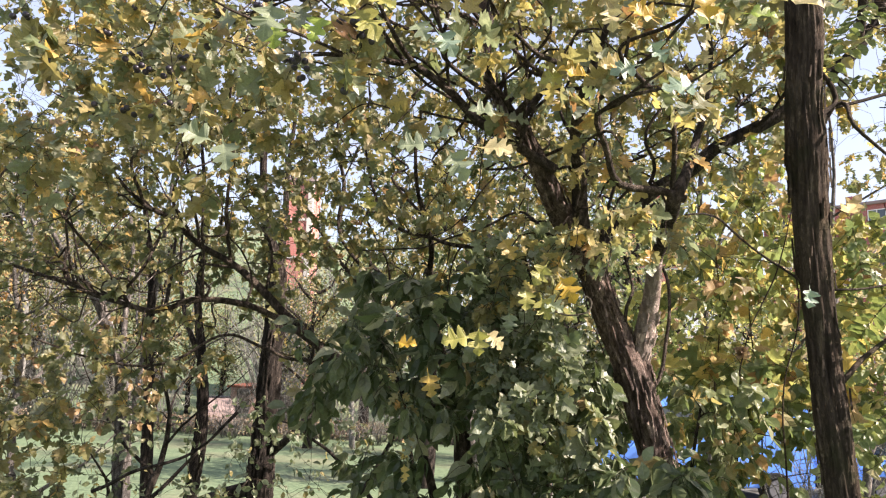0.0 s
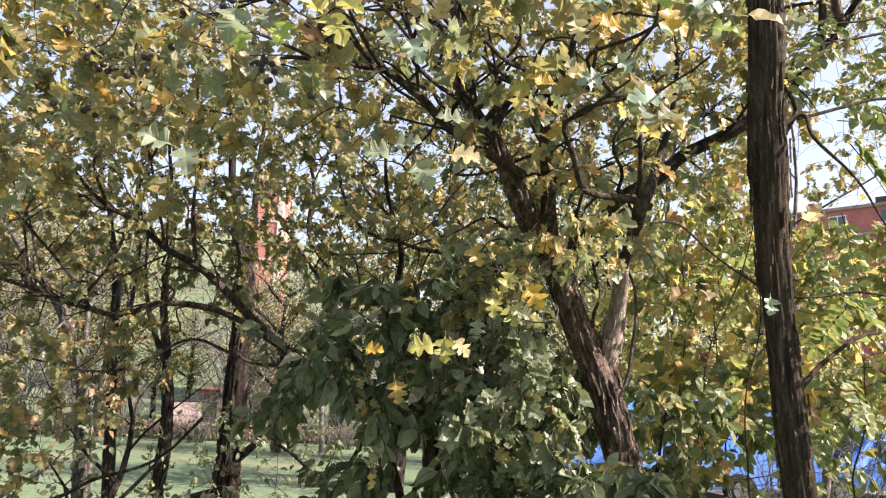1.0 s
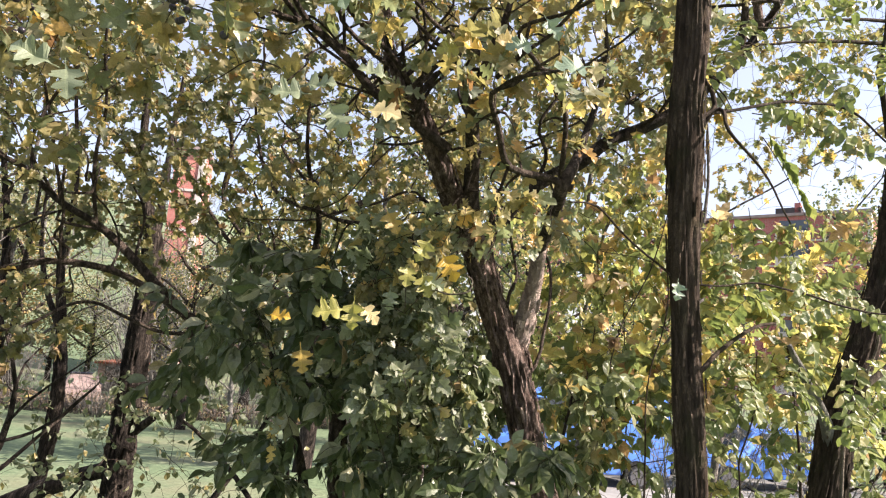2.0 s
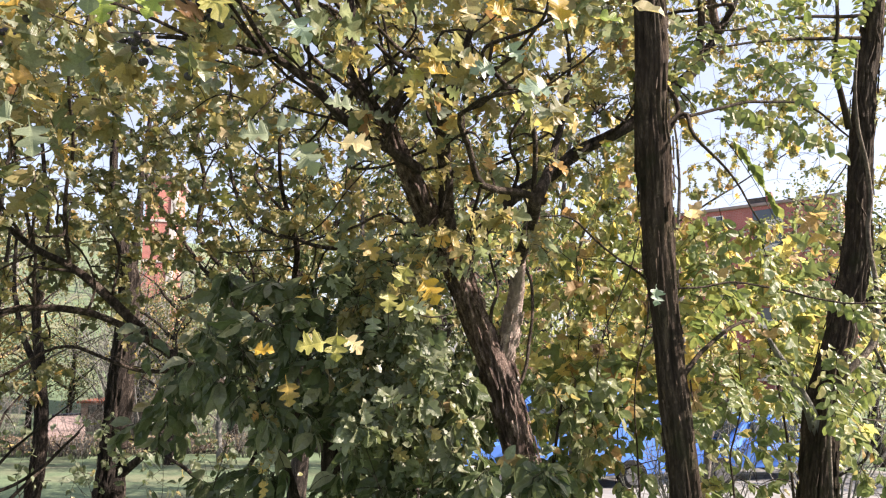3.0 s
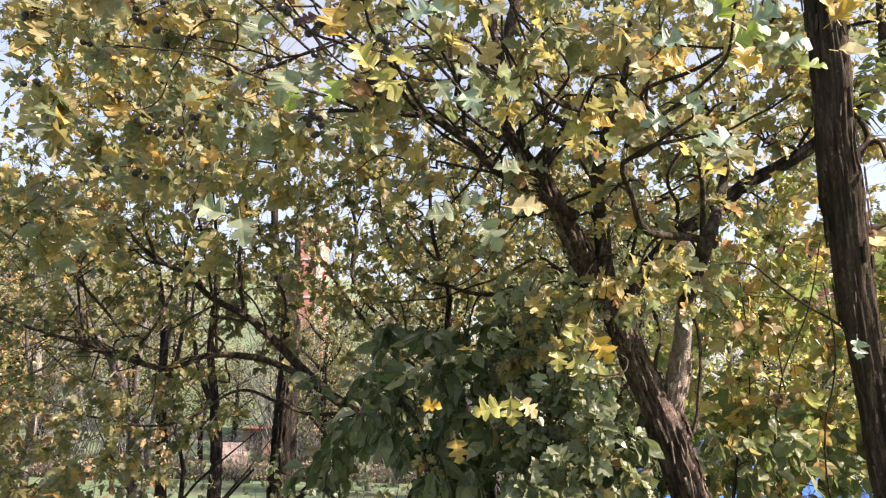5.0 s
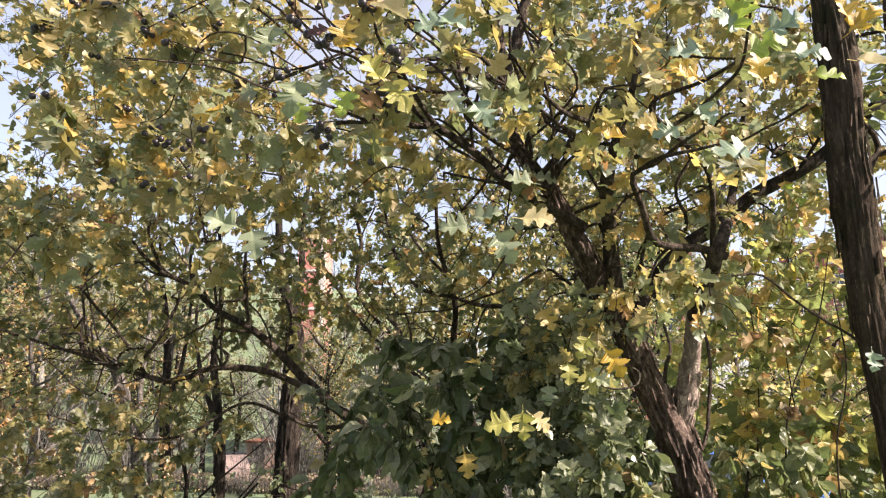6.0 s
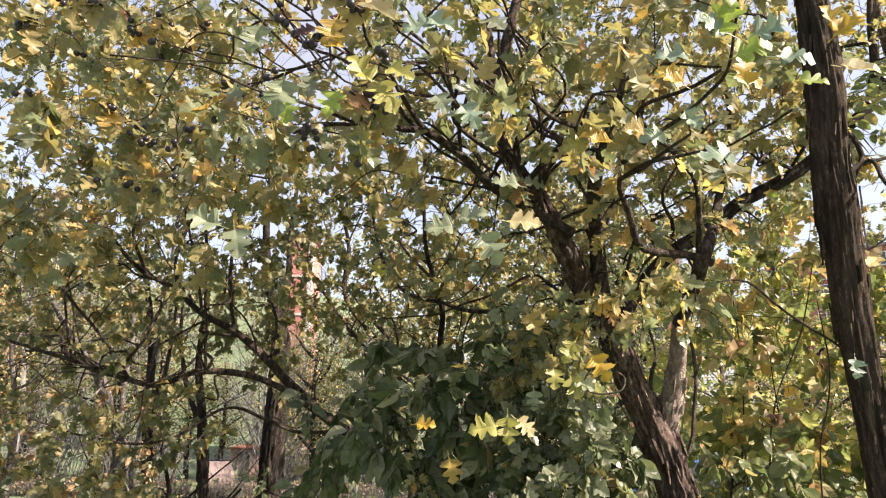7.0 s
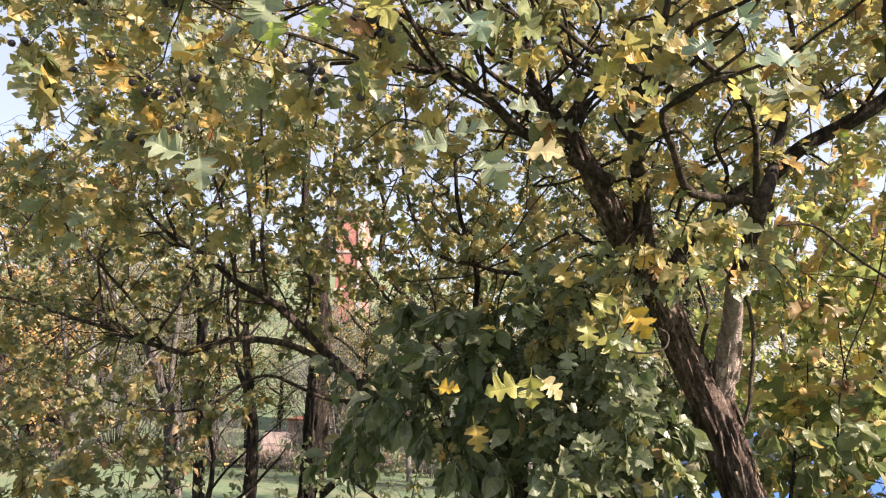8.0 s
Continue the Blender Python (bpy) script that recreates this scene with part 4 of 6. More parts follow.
SHR_BOXES = [(190, 0.06, 2.28, 1.79, 0.35, 0.43, 0.23), (30, -0.37, 2.6, 1.69, 0.18, 0.3, 0.17), (120, 0.13, 2.28, 1.39, 0.28, 0.43, 0.21), (100, 0.35, 2.17, 1.47, 0.18, 0.32, 0.24), (110, 0.54, 2.55, 1.42, 0.2, 0.25, 0.34), (40, 0.55, 1.75, 1.38, 0.18, 0.25, 0.09), (34, -0.38, 2.75, 1.4, 0.26, 0.3, 0.3)]
shr.grow(SHR_BOXES, "slim", 0.078, per=9, twig_r=0.003, wild=0.95, droop=0.9)
shr.close("slim", SHR_LEAF)

bush_haw = Tree("hawthorn_bush", (0.45, 2.05, ground_z(0.45, 2.05)), "young hawthorn bush with grey-green lobed leaves", "shrub")
bush_haw.limb("stem", [(0.44, 2.1, 1.05, 0.015), (0.43, 2.1, 1.28, 0.013), (0.39, 2.05, 1.5, 0.01), (0.34, 2, 1.69, 0.008), (0.32, 1.95, 1.88, 0.005), (0.28, 1.9, 2.01, 0.003)], BARK_DARK, 16, 0.14, step=0.03, to_ground=True)
BUS_BOXES = [(90, 0.27, 1.98, 1.89, 0.16, 0.23, 0.19), (85, 0.33, 1.98, 1.6, 0.16, 0.23, 0.17), (70, 0.54, 2.55, 1.68, 0.14, 0.25, 0.25), (45, 0.26, 1.73, 1.69, 0.13, 0.12, 0.17)]
bush_haw.grow(BUS_BOXES, "shallow", 0.046, per=9, twig_r=0.003, wild=0.75)
bush_haw.close("shallow", BUSH_LEAF, singles=200)

low = Tree("shrub", (1.25, 2.6, ground_z(1.25, 2.6)), "low shrub with drooping green oval leaves", "shrub")
low.limb("stem", [(1.14, 2.6, 0.88, 0.014), (1.14, 2.6, 1.16, 0.012), (1.16, 2.6, 1.42, 0.01), (1.23, 2.6, 1.61, 0.006)], BARK_DARK, 8, 0.08, step=0.03, to_ground=True)
low.limb("stem", [(0.95, 2.5, 0.91, 0.011), (0.93, 2.5, 1.18, 0.009), (0.96, 2.5, 1.38, 0.007), (0.99, 2.5, 1.55, 0.005)], BARK_DARK, 8, 0.08, step=0.03, to_ground=True)
LOW_BOXES = [(80, 1.18, 2.6, 1.4, 0.29, 0.3, 0.27), (60, 0.99, 2.5, 1.39, 0.17, 0.2, 0.21), (70, 2.38, 2.9, 1.4, 0.56, 0.4, 0.36), (28, 1.58, 2.75, 1.34, 0.38, 0.3, 0.24)]
low.grow(LOW_BOXES, "oval", 0.064, per=7, twig_r=0.003, wild=0.7, droop=0.8)
low.close("oval", LOW_LEAF, singles=100)

# ---- saplings behind, sunlit yellow-green ----
saplings = []
sap = Tree("sapling", (1.12, 2.6, ground_z(1.12, 2.6)), "slender sapling with sunlit yellow-green leaves", "tree", "saplings in the thicket")
sap.limb("stem", [(1.12, 2.6, 0.96, 0.005), (1.13, 2.6, 1.21, 0.004), (1.15, 2.6, 1.46, 0.004), (1.21, 2.6, 1.81, 0.003), (1.34, 2.6, 2.09, 0.003), (1.42, 2.6, 2.37, 0.002)], BARK_TWIG, 8, 0.08, to_ground=True)
saplings.append(sap)
sap = Tree("sapling", (1.12, 3.0, ground_z(1.12, 3.0)), "slender sapling with sunlit yellow-green leaves", "tree", "saplings in the thicket")
sap.limb("stem", [(1.12, 3, 0.83, 0.004), (1.16, 3, 1.17, 0.004), (1.22, 3, 1.56, 0.004), (1.26, 3, 1.93, 0.003), (1.25, 3, 2.27, 0.003)], BARK_TWIG, 8, 0.08, to_ground=True)
saplings.append(sap)
sap = Tree("sapling", (1.25, 2.4, ground_z(1.25, 2.4)), "slender sapling with sunlit yellow-green leaves", "tree", "saplings in the thicket")
sap.limb("stem", [(1.25, 2.4, 1.03, 0.005), (1.25, 2.4, 1.29, 0.004), (1.25, 2.4, 1.61, 0.003), (1.32, 2.4, 1.9, 0.003), (1.31, 2.4, 2.17, 0.002)], BARK_TWIG, 8, 0.08, to_ground=True)
saplings.append(sap)
sap = Tree("sapling", (1.53, 3.3, ground_z(1.53, 3.3)), "slender sapling with sunlit yellow-green leaves", "tree", "saplings in the thicket")
sap.limb("stem", [(1.53, 3.3, 0.76, 0.005), (1.55, 3.3, 1.12, 0.005), (1.55, 3.3, 1.56, 0.004), (1.52, 3.3, 1.95, 0.003), (1.49, 3.2, 2.4, 0.002)], BARK_TWIG, 8, 0.08, to_ground=True)
saplings.append(sap)
sap = Tree("sapling", (1.7, 2.5, ground_z(1.7, 2.5)), "slender sapling with sunlit yellow-green leaves", "tree", "saplings in the thicket")
sap.limb("stem", [(1.7, 2.5, 0.92, 0.005), (1.69, 2.5, 1.25, 0.004), (1.69, 2.5, 1.36, 0.004), (1.75, 2.5, 1.54, 0.003), (1.76, 2.5, 1.78, 0.002)], BARK_TWIG, 8, 0.08, to_ground=True)
saplings.append(sap)
sap = Tree("sapling", (2.1, 2.7, ground_z(2.1, 2.7)), "slender sapling with sunlit yellow-green leaves", "tree", "saplings in the thicket")
sap.limb("stem", [(2.1, 2.7, 0.87, 0.006), (2.09, 2.7, 1.3, 0.006), (2.07, 2.7, 1.55, 0.005), (2.03, 2.7, 1.85, 0.004)], BARK_TWIG, 8, 0.08, to_ground=True)
saplings.append(sap)
SAP_BOXES = [(235, 1.41, 3.3, 2.04, 0.47, 0.6, 0.51), (60, 1.29, 2.9, 1.55, 0.31, 0.5, 0.18), (42, 2.3, 3.05, 1.45, 0.75, 0.45, 0.32), (100, 2.14, 2.9, 1.98, 0.34, 0.6, 0.4), (55, 2.15, 3.1, 1.98, 0.41, 0.5, 0.33)]
for k, s in enumerate(saplings):
    s.grow([(max(1, n // len(saplings)), *b) for n, *b in SAP_BOXES], "palm", 0.082, per=7, twig_r=0.003, wild=0.75, face=(0.5, -0.45, 0.5))
    s.close("palm", SAP_LEAF, singles=50)

# ---- trunks farther back ----
oak = Tree("old_tree", (-1.4, 4.6, ground_z(-1.4, 4.6)), "thick dark trunk snapped off above a fork")
oak.limb("trunk", [(-1.37, 4.6, 0.07, 0.118), (-1.36, 4.6, 0.59, 0.11), (-1.36, 4.6, 1.05, 0.095), (-1.35, 4.6, 1.44, 0.091), (-1.34, 4.6, 1.85, 0.084), (-1.35, 4.6, 2.26, 0.072), (-1.45, 4.6, 2.6, 0.042), (-1.52, 4.6, 3.04, 0.03), (-1.52, 4.6, 3.58, 0.023), (-1.53, 4.6, 4.24, 0.015)], BARK_DARK, 60, 0.3, step=0.03, grain=6, along=9, to_ground=True)
oak.limb("limb", [(-1.35, 4.6, 2.22, 0.042), (-1.36, 4.7, 2.62, 0.03), (-1.39, 4.8, 3.1, 0.022), (-1.36, 4.8, 3.66, 0.015)], BARK_DARK, 60, 0.3, step=0.03, grain=6, along=9)
oak.limb("limb", [(-1.3, 4.6, 0.97, 0.032), (-1.1, 4.5, 1.15, 0.023), (-0.96, 4.5, 1.38, 0.014)], BARK_DARK, 16, 0.14, step=0.03)
OAK_BOXES = [(60, -2.63, 5.2, 4.23, 0.87, 0.8, 0.55), (80, -3.05, 5.2, 2.99, 1.37, 0.8, 0.73)]
oak.grow(OAK_BOXES, "plain", 0.07, per=8, twig_r=0.004)
oak.close("plain", FAR_LEAF, singles=0)
thin = Tree("thin_tree", (-2.54, 5.0, ground_z(-2.54, 5.0)), "thin bare grey-brown trunk at the lawn edge", "tree", "thin trunks by the lawn")
thin.limb("trunk", [(-2.54, 5, -0.08, 0.078), (-2.58, 5, 0.53, 0.073), (-2.62, 5, 1.09, 0.071), (-2.69, 5, 1.51, 0.055), (-2.81, 5, 1.77, 0.051), (-2.92, 4.95, 2.04, 0.045), (-3.13, 4.9, 2.3, 0.027), (-3.29, 4.8, 2.6, 0.018)], BARK_GREY, 60, 0.3, step=0.03, grain=6, along=9, to_ground=True)
thin.limb("limb", [(-2.68, 5, 1.51, 0.028), (-2.7, 5, 1.91, 0.023), (-2.68, 5, 2.32, 0.018), (-2.75, 5, 2.74, 0.014)], BARK_GREY, 16, 0.14, step=0.03)
thin = Tree("thin_tree", (-2.82, 6.0, ground_z(-2.82, 6.0)), "thin bare grey-brown trunk at the lawn edge", "tree", "thin trunks by the lawn")
thin.limb("trunk", [(-2.82, 6, -0.39, 0.061), (-2.88, 6, 0.29, 0.061), (-2.94, 6, 1.1, 0.055), (-3, 6, 1.74, 0.047), (-3.05, 6, 2.39, 0.036), (-3.2, 6, 3.12, 0.025), (-3.26, 6, 4, 0.017)], BARK_DARK, 60, 0.3, step=0.03, grain=6, along=9, to_ground=True)
thin.limb("limb", [(-3, 6, 1.74, 0.03), (-2.88, 6, 2.06, 0.022), (-2.85, 6, 2.5, 0.017), (-2.84, 6, 3.01, 0.011)], BARK_DARK, 16, 0.14, step=0.03)
thin = Tree("thin_tree", (-2.51, 5.9, ground_z(-2.51, 5.9)), "thin bare grey-brown trunk at the lawn edge", "tree", "thin trunks by the lawn")
thin.limb("trunk", [(-2.51, 5.9, -0.34, 0.081), (-2.42, 5.9, 0.34, 0.07), (-2.37, 5.9, 0.93, 0.065), (-2.42, 5.9, 1.54, 0.049), (-2.52, 5.9, 2.17, 0.035), (-2.5, 5.9, 2.83, 0.024), (-2.63, 5.9, 3.68, 0.016)], BARK_DARK, 60, 0.3, step=0.03, grain=6, along=9, to_ground=True)
thin.limb("limb", [(-2.42, 5.9, 1.54, 0.033), (-2.6, 5.9, 1.91, 0.024), (-2.71, 5.9, 2.33, 0.019), (-2.74, 5.9, 2.83, 0.011)], BARK_DARK, 16, 0.14, step=0.03)

# ---- dead wood ----
dead = Tree("fallen_log", (-1.82, 4.6, 0.58), "bare dead stem leaning through the thicket", "branch", "dead stems")
dead.limb("stem", [(-2.3, 4.62, 0.36, 0.04), (-1.82, 4.6, 0.58, 0.063), (-1.58, 4.6, 0.68, 0.055), (-1.42, 4.6, 0.73, 0.051)], BARK_DARK, 10, 0.12)
dead = Tree("dead_stem", (-0.79, 3.4, 1.3), "bare dead stem leaning through the thicket", "branch", "dead stems")
dead.limb("stem", [(-1.02, 3.45, 1.36, 0.003), (-0.79, 3.4, 1.3, 0.007), (-0.55, 3.3, 1.17, 0.01), (-0.33, 3.2, 0.98, 0.013), (-0.17, 3.1, 0.82, 0.013)], BARK_DARK, 10, 0.12)
dead = Tree("dead_stem", (-0.38, 4.0, 1.15), "bare dead stem leaning through the thicket", "branch", "dead stems")
dead.limb("stem", [(-0.2, 3.95, 1.55, 0.003), (-0.3, 4, 1.32, 0.009), (-0.38, 4, 1.15, 0.013), (-0.5, 4, 0.92, 0.018), (-0.67, 4, 0.63, 0.022)], BARK_DARK, 10, 0.12)
dead = Tree("dead_stem", (-0.15, 3.4, 1.0), "bare dead stem leaning through the thicket", "branch", "dead stems")
dead.limb("stem", [(-0.3, 3.4, 1.62, 0.003), (-0.22, 3.4, 1.35, 0.008), (-0.15, 3.4, 1, 0.011), (-0.12, 3.4, 0.73, 0.012)], BARK_DARK, 10, 0.12)
dead = Tree("dead_stem", (-1.75, 3.2, 0.98), "bare dead stem leaning through the thicket", "branch", "dead stems")
dead.limb("stem", [(-1.75, 3.2, 0.98, 0.01), (-1.5, 3.2, 1.1, 0.009), (-1.3, 3.3, 1.17, 0.008), (-1.08, 3.3, 1.38, 0.006)], BARK_DARK, 10, 0.12)

# ---- the thicket behind: small-leaved trees a few steps on ----


def sprout(name, x, y, height, label, mat, lean=0.0, group="", limbs=7, r0=0.045):
    """A young tree with a winding stem and rising limbs."""
    r = np.random.default_rng(int(abs(x * 91 + y * 37)) + 5)
    z0 = ground_z(x, y)
    t = Tree(name, (x, y, z0), label, "tree", group)
    pts, px, py = [(x, y, z0 - 0.05, r0 * 1.3)], x, y
    for k in range(1, 7):
        px += lean * height / 6 + r.normal() * 0.10
        py += r.normal() * 0.08
        pts.append((px, py, z0 + height * k / 6, r0 * (1 - 0.14 * k)))
    t.limb("trunk", pts, mat, 10, 0.12, step=0.12)
    for k in range(limbs):
        s = 0.3 + 0.6 * k / limbs
        i = min(5, int(s * 6))
        a = np.array(pts[i]) + (np.array(pts[i + 1]) - np.array(pts[i])) * (s * 6 - i)
        ang = k * 2.4 + r.uniform(-0.4, 0.4)
        ln = height * r.uniform(0.22, 0.38)
        d = np.array([math.cos(ang), math.sin(ang), r.uniform(0.5, 1.1)])
        q = [tuple(a[:3]) + (a[3] * 0.6,)]
        for j in range(1, 4):
            p = a[:3] + d * ln * j / 3 + r.normal(size=3) * 0.05 * ln
            q.append((*p, a[3] * 0.6 * (1 - 0.27 * j)))
        t.limb("limb", q, mat, 6, 0.08, step=0.12)
    return t


mid_a = sprout("thicket_tree", 0.1, 5.6, 5.2, "small-leaved green tree in the thicket", BARK_GREY, 0.0, "thicket trees")
mid_a.grow([(640, 0.19, 5.65, 4.15, 1.44, 0.75, 1.86), (40, -1.64, 5.65, 3.96, 0.41, 0.75, 0.74)], "plain", 0.075, per=13, twig_r=0.003, wild=0.8)
mid_a.close("plain", GREEN_FAR_LEAF, singles=0)
mid_b = sprout("thicket_tree", 3.2, 5.4, 4.6, "yellow-green tree in the thicket", BARK_GREY, 0.0, "thicket trees")
mid_b.grow([(200, 2.17, 5.3, 2.37, 0.74, 0.9, 0.96), (60, 3.82, 4.5, 1.89, 1.11, 0.9, 0.49)], "plain", 0.08, per=11, twig_r=0.003, wild=0.8)
mid_b.close("plain", SAP_LEAF, singles=0)
mid_c = sprout("thicket_tree", -3.4, 6.6, 5.6, "olive small-leaved tree by the lawn", BARK_GREY, 0.0, "thicket trees")
mid_c.grow([(520, -3.44, 6.4, 5.19, 1.25, 1, 1.25), (360, -4.39, 6.4, 3.31, 2.37, 1, 0.73)], "plain", 0.08, per=12, twig_r=0.003, wild=0.8)
mid_c.close("plain", FAR_LEAF, singles=0)
mid_d = sprout("thicket_tree", -3.0, 4.4, 3.0, "low browning tree by the lawn", BARK_GREY, 0.0, "thicket trees")
mid_d.grow([(90, -2.99, 4.3, 1.51, 1.14, 0.7, 0.38)], "plain", 0.065, per=11, twig_r=0.003, wild=0.8)
mid_d.close("plain", BROWNING_LEAF, singles=0)
mid_e = sprout("low_shrub", -1.6, 3.8, 1.9, "straggly low shrub with few green leaves", BARK_DARK, 0.0, "low shrubs")
mid_e.grow([(400, -1.61, 3.8, 0.98, 1.28, 0.7, 0.42)], "oval", 0.046, per=5, twig_r=0.004, wild=0.8, bare_part=0.3)
mid_e.close("oval", BUSH_LEAF, singles=0)
mid_f = sprout("bramble_thicket", 3.4, 4.3, 2.2, "dark tangled thicket of stems with few leaves", BARK_DARK, 0.0, "low shrubs")
mid_f.grow([(230, 3.67, 4, 1.3, 0.81, 0.8, 0.6)], "oval", 0.055, per=6, twig_r=0.005, wild=0.8, bare_part=0.45)
mid_f.close("oval", GREEN_FAR_LEAF, singles=0)
mid_g = sprout("thicket_tree", 1.9, 5.4, 5.4, "tall olive tree in the thicket", BARK_GREY, 0.0, "thicket trees")
mid_g.grow([(560, 1.99, 5.5, 4.7, 1.18, 0.9, 1.56)], "plain", 0.075, per=13, twig_r=0.003, wild=0.8)
mid_g.close("plain", FAR_LEAF, singles=0)

# ---- bare bushes and hedge ----


def bare_bush(name, at, height, spread, n, label, seed, group):
    r = np.random.default_rng(seed)
    root = thing(name, at, label, "bush", group)
    V, F = [], []
    for _ in range(n):
        ang, out = r.uniform(0, 2 * math.pi), spread * r.uniform(0.2, 1.0)
        h = height * r.uniform(0.55, 1.0)
        k = np.linspace(0, 1, 5)[:, None]
        base = np.array(at) + np.array([math.cos(ang), math.sin(ang), 0]) * 0.3 * out
        tip = np.array([math.cos(ang) * out, math.sin(ang) * out, h])
        line = base + tip * k + r.normal(size=(5, 3)) * 0.06 * h * k
        rad = np.linspace(0.014, 0.003, 5) * height / 2.5
        v, f = tube(np.column_stack([line, rad]), 3)
        off = len(V)
        V += v
        F += [tuple(i + off for i in q) for q in f]
        for _ in range(7):
            s = r.uniform(0.3, 0.95) * 4
            i = min(3, int(s))
            a = line[i] + (line[i + 1] - line[i]) * (s - i)
            b = a + (r.normal(size=3) + np.array([0, 0, 0.8])) * 0.13 * height
            v, f = tube(np.column_stack([np.array([a, (a + b) / 2 + r.normal(size=3) * 0.02, b]), [0.005, 0.004, 0.002]]), 3)
            off = len(V)
            V += v
            F += [tuple(i + off for i in q) for q in f]
    own(new("stem_mass", mesh_of("stem_mass", V, F, BARK_PALE)), root, kind="stuff")
    return root


def leafy(root, n, kind, size, mats, box, seed):
    r = np.random.default_rng(seed)
    c = Vector(root.location)
    out = []
    for _ in range(n):
        q = r.normal(size=3)
        q *= (0.35 + 0.65 * r.uniform() ** 0.4) / np.linalg.norm(q)
        p = c + Vector((q[0] * box[0], q[1] * box[1], box[3] + q[2] * box[2]))
        # clumped: leave holes
        if noise.noise(p * 1.3) < -0.12:
            continue
        d = r.normal(size=3) + np.array([0, 0, -0.4])
        out.append((leaf_matrix(p, d, np.array([0.2, -0.5, 0.6]) + r.normal(size=3) * 0.6, size * r.uniform(0.6, 1.3)), int(r.integers(3))))
    mass("foliage", out, kind, mats, root)


bush = bare_bush("bare_bush", (-10.5, 28.2, ground_z(-10.5, 28.2)), 2.6, 1.2, 34, "leafless grey-brown bush with many thin stems", 3, "bare bushes at the lawn")
for k, (bx, by, sc) in enumerate([(-3.0, 30.5, 1.5), (1.0, 20.0, 1.5), (7.5, 9.5, 1.1), (4.4, 8.0, 0.9), (9.5, 22.0, 1.5), (-4.0, 27.5, 1.0), (-2.0, 32.0, 2.6), (-24.0, 36.0, 3.2), (-9.6, 32.5, 2.6), (-11.0, 37.0, 2.8), (-12.4, 40.5, 3.0), (-10.0, 35.0, 2.2), (-15.2, 31.4, 1.4), (-17.6, 31.6, 1.6), (-20.2, 32.0, 1.7), (-22.6, 31.5, 1.7), (-8.2, 31.2, 1.4), (-6.4, 31.6, 1.5)]):
    copy_thing(bush, pose(bx, by, ground_z(bx, by), 0, 0, 67 * k) @ Matrix.Scale(sc, 4))

hedge = thing("hedge", (-12, 29.4, ground_z(-12, 29.4)), "low brown clipped hedge along the far lawn edge", "hedge")
hv, hf = [], []
for _ in range(2600):
    x, y = rng.uniform(-34, 8), 29.4 + rng.uniform(-0.5, 0.5)
    z = ground_z(x, y)
    a = np.array([x, y, z - 0.05])
    b = a + np.array([rng.normal() * 0.15, rng.normal() * 0.15, rng.uniform(0.45, 0.85)])
    v, f = tube(np.column_stack([np.array([a, (a + b) / 2 + rng.normal(size=3) * 0.04, b]), [0.018, 0.014, 0.008]]), 3)
    off = len(hv)
    hv += v
    hf += [tuple(i + off for i in q) for q in f]
own(new("stem_mass", mesh_of("stem_mass", hv, hf, BARK_GREY)), hedge, kind="stuff")
hl = []
for _ in range(9000):
    p = Vector((rng.uniform(-34, 8), 29.4 + rng.uniform(-0.55, 0.55), 0))
    p.z = ground_z(p.x, p.y) + rng.uniform(0.1, 0.8)
    hl.append((leaf_matrix(p, rng.normal(size=3), np.array([0, -0.6, 0.5]) + rng.normal(size=3) * 0.6, 0.11), int(rng.integers(3))))
mass("foliage", hl, "plain", BROWN_LEAF[1], hedge)

# ---- far trees ----


def far_tree(name, x, y, height, spread, mats, n, label, seed, size=0.13, group="far trees", low=0.3):
    r = np.random.default_rng(seed)
    z0 = ground_z(x, y)
    t = Tree(name, (x, y, z0), label, "tree", group)
    k0 = height * 0.022
    t.limb("trunk", [(x, y, z0 - 0.1, k0 * 1.4), (x + 0.1, y, z0 + height * 0.25, k0), (x - 0.1, y + 0.1, z0 + height * 0.55, k0 * 0.7), (x, y, z0 + height * 0.95, k0 * 0.15)], BARK_DARK, 10, 0.12, step=0.3)
    for k in range(11):
        s = 0.25 + 0.06 * k
        ang = k * 2.4 + r.uniform(-0.3, 0.3)
        a = np.array([x, y, z0 + height * s])
        ln = spread * r.uniform(0.6, 1.0)
        q = [(*a, k0 * 0.5)]
        for j in range(1, 4):
            p = a + np.array([math.cos(ang), math.sin(ang), 0.75]) * ln * j / 3 + r.normal(size=3) * 0.06 * ln
            q.append((*p, k0 * 0.5 * (1 - 0.28 * j)))
        t.limb("limb", q, BARK_DARK, 6, 0, step=0.3)
    wood = np.vstack(t.nodes[1:])
    out = []
    centres = wood[r.integers(len(wood), size=n // 22)][:, :3] + r.normal(size=(n // 22, 3)) * spread * 0.16
    for c in centres:
        for _ in range(22):
            p = c + r.normal(size=3) * 0.22 * height / 8
            d = r.normal(size=3) + np.array([0, 0, -0.4])
            out.append((leaf_matrix(p, d, np.array([0.2, -0.4, 0.6]) + r.normal(size=3) * 0.7, size * r.uniform(0.6, 1.3)), int(r.integers(3))))
    mass("crown", out, "plain", mats[1], t.root)
    return t.root


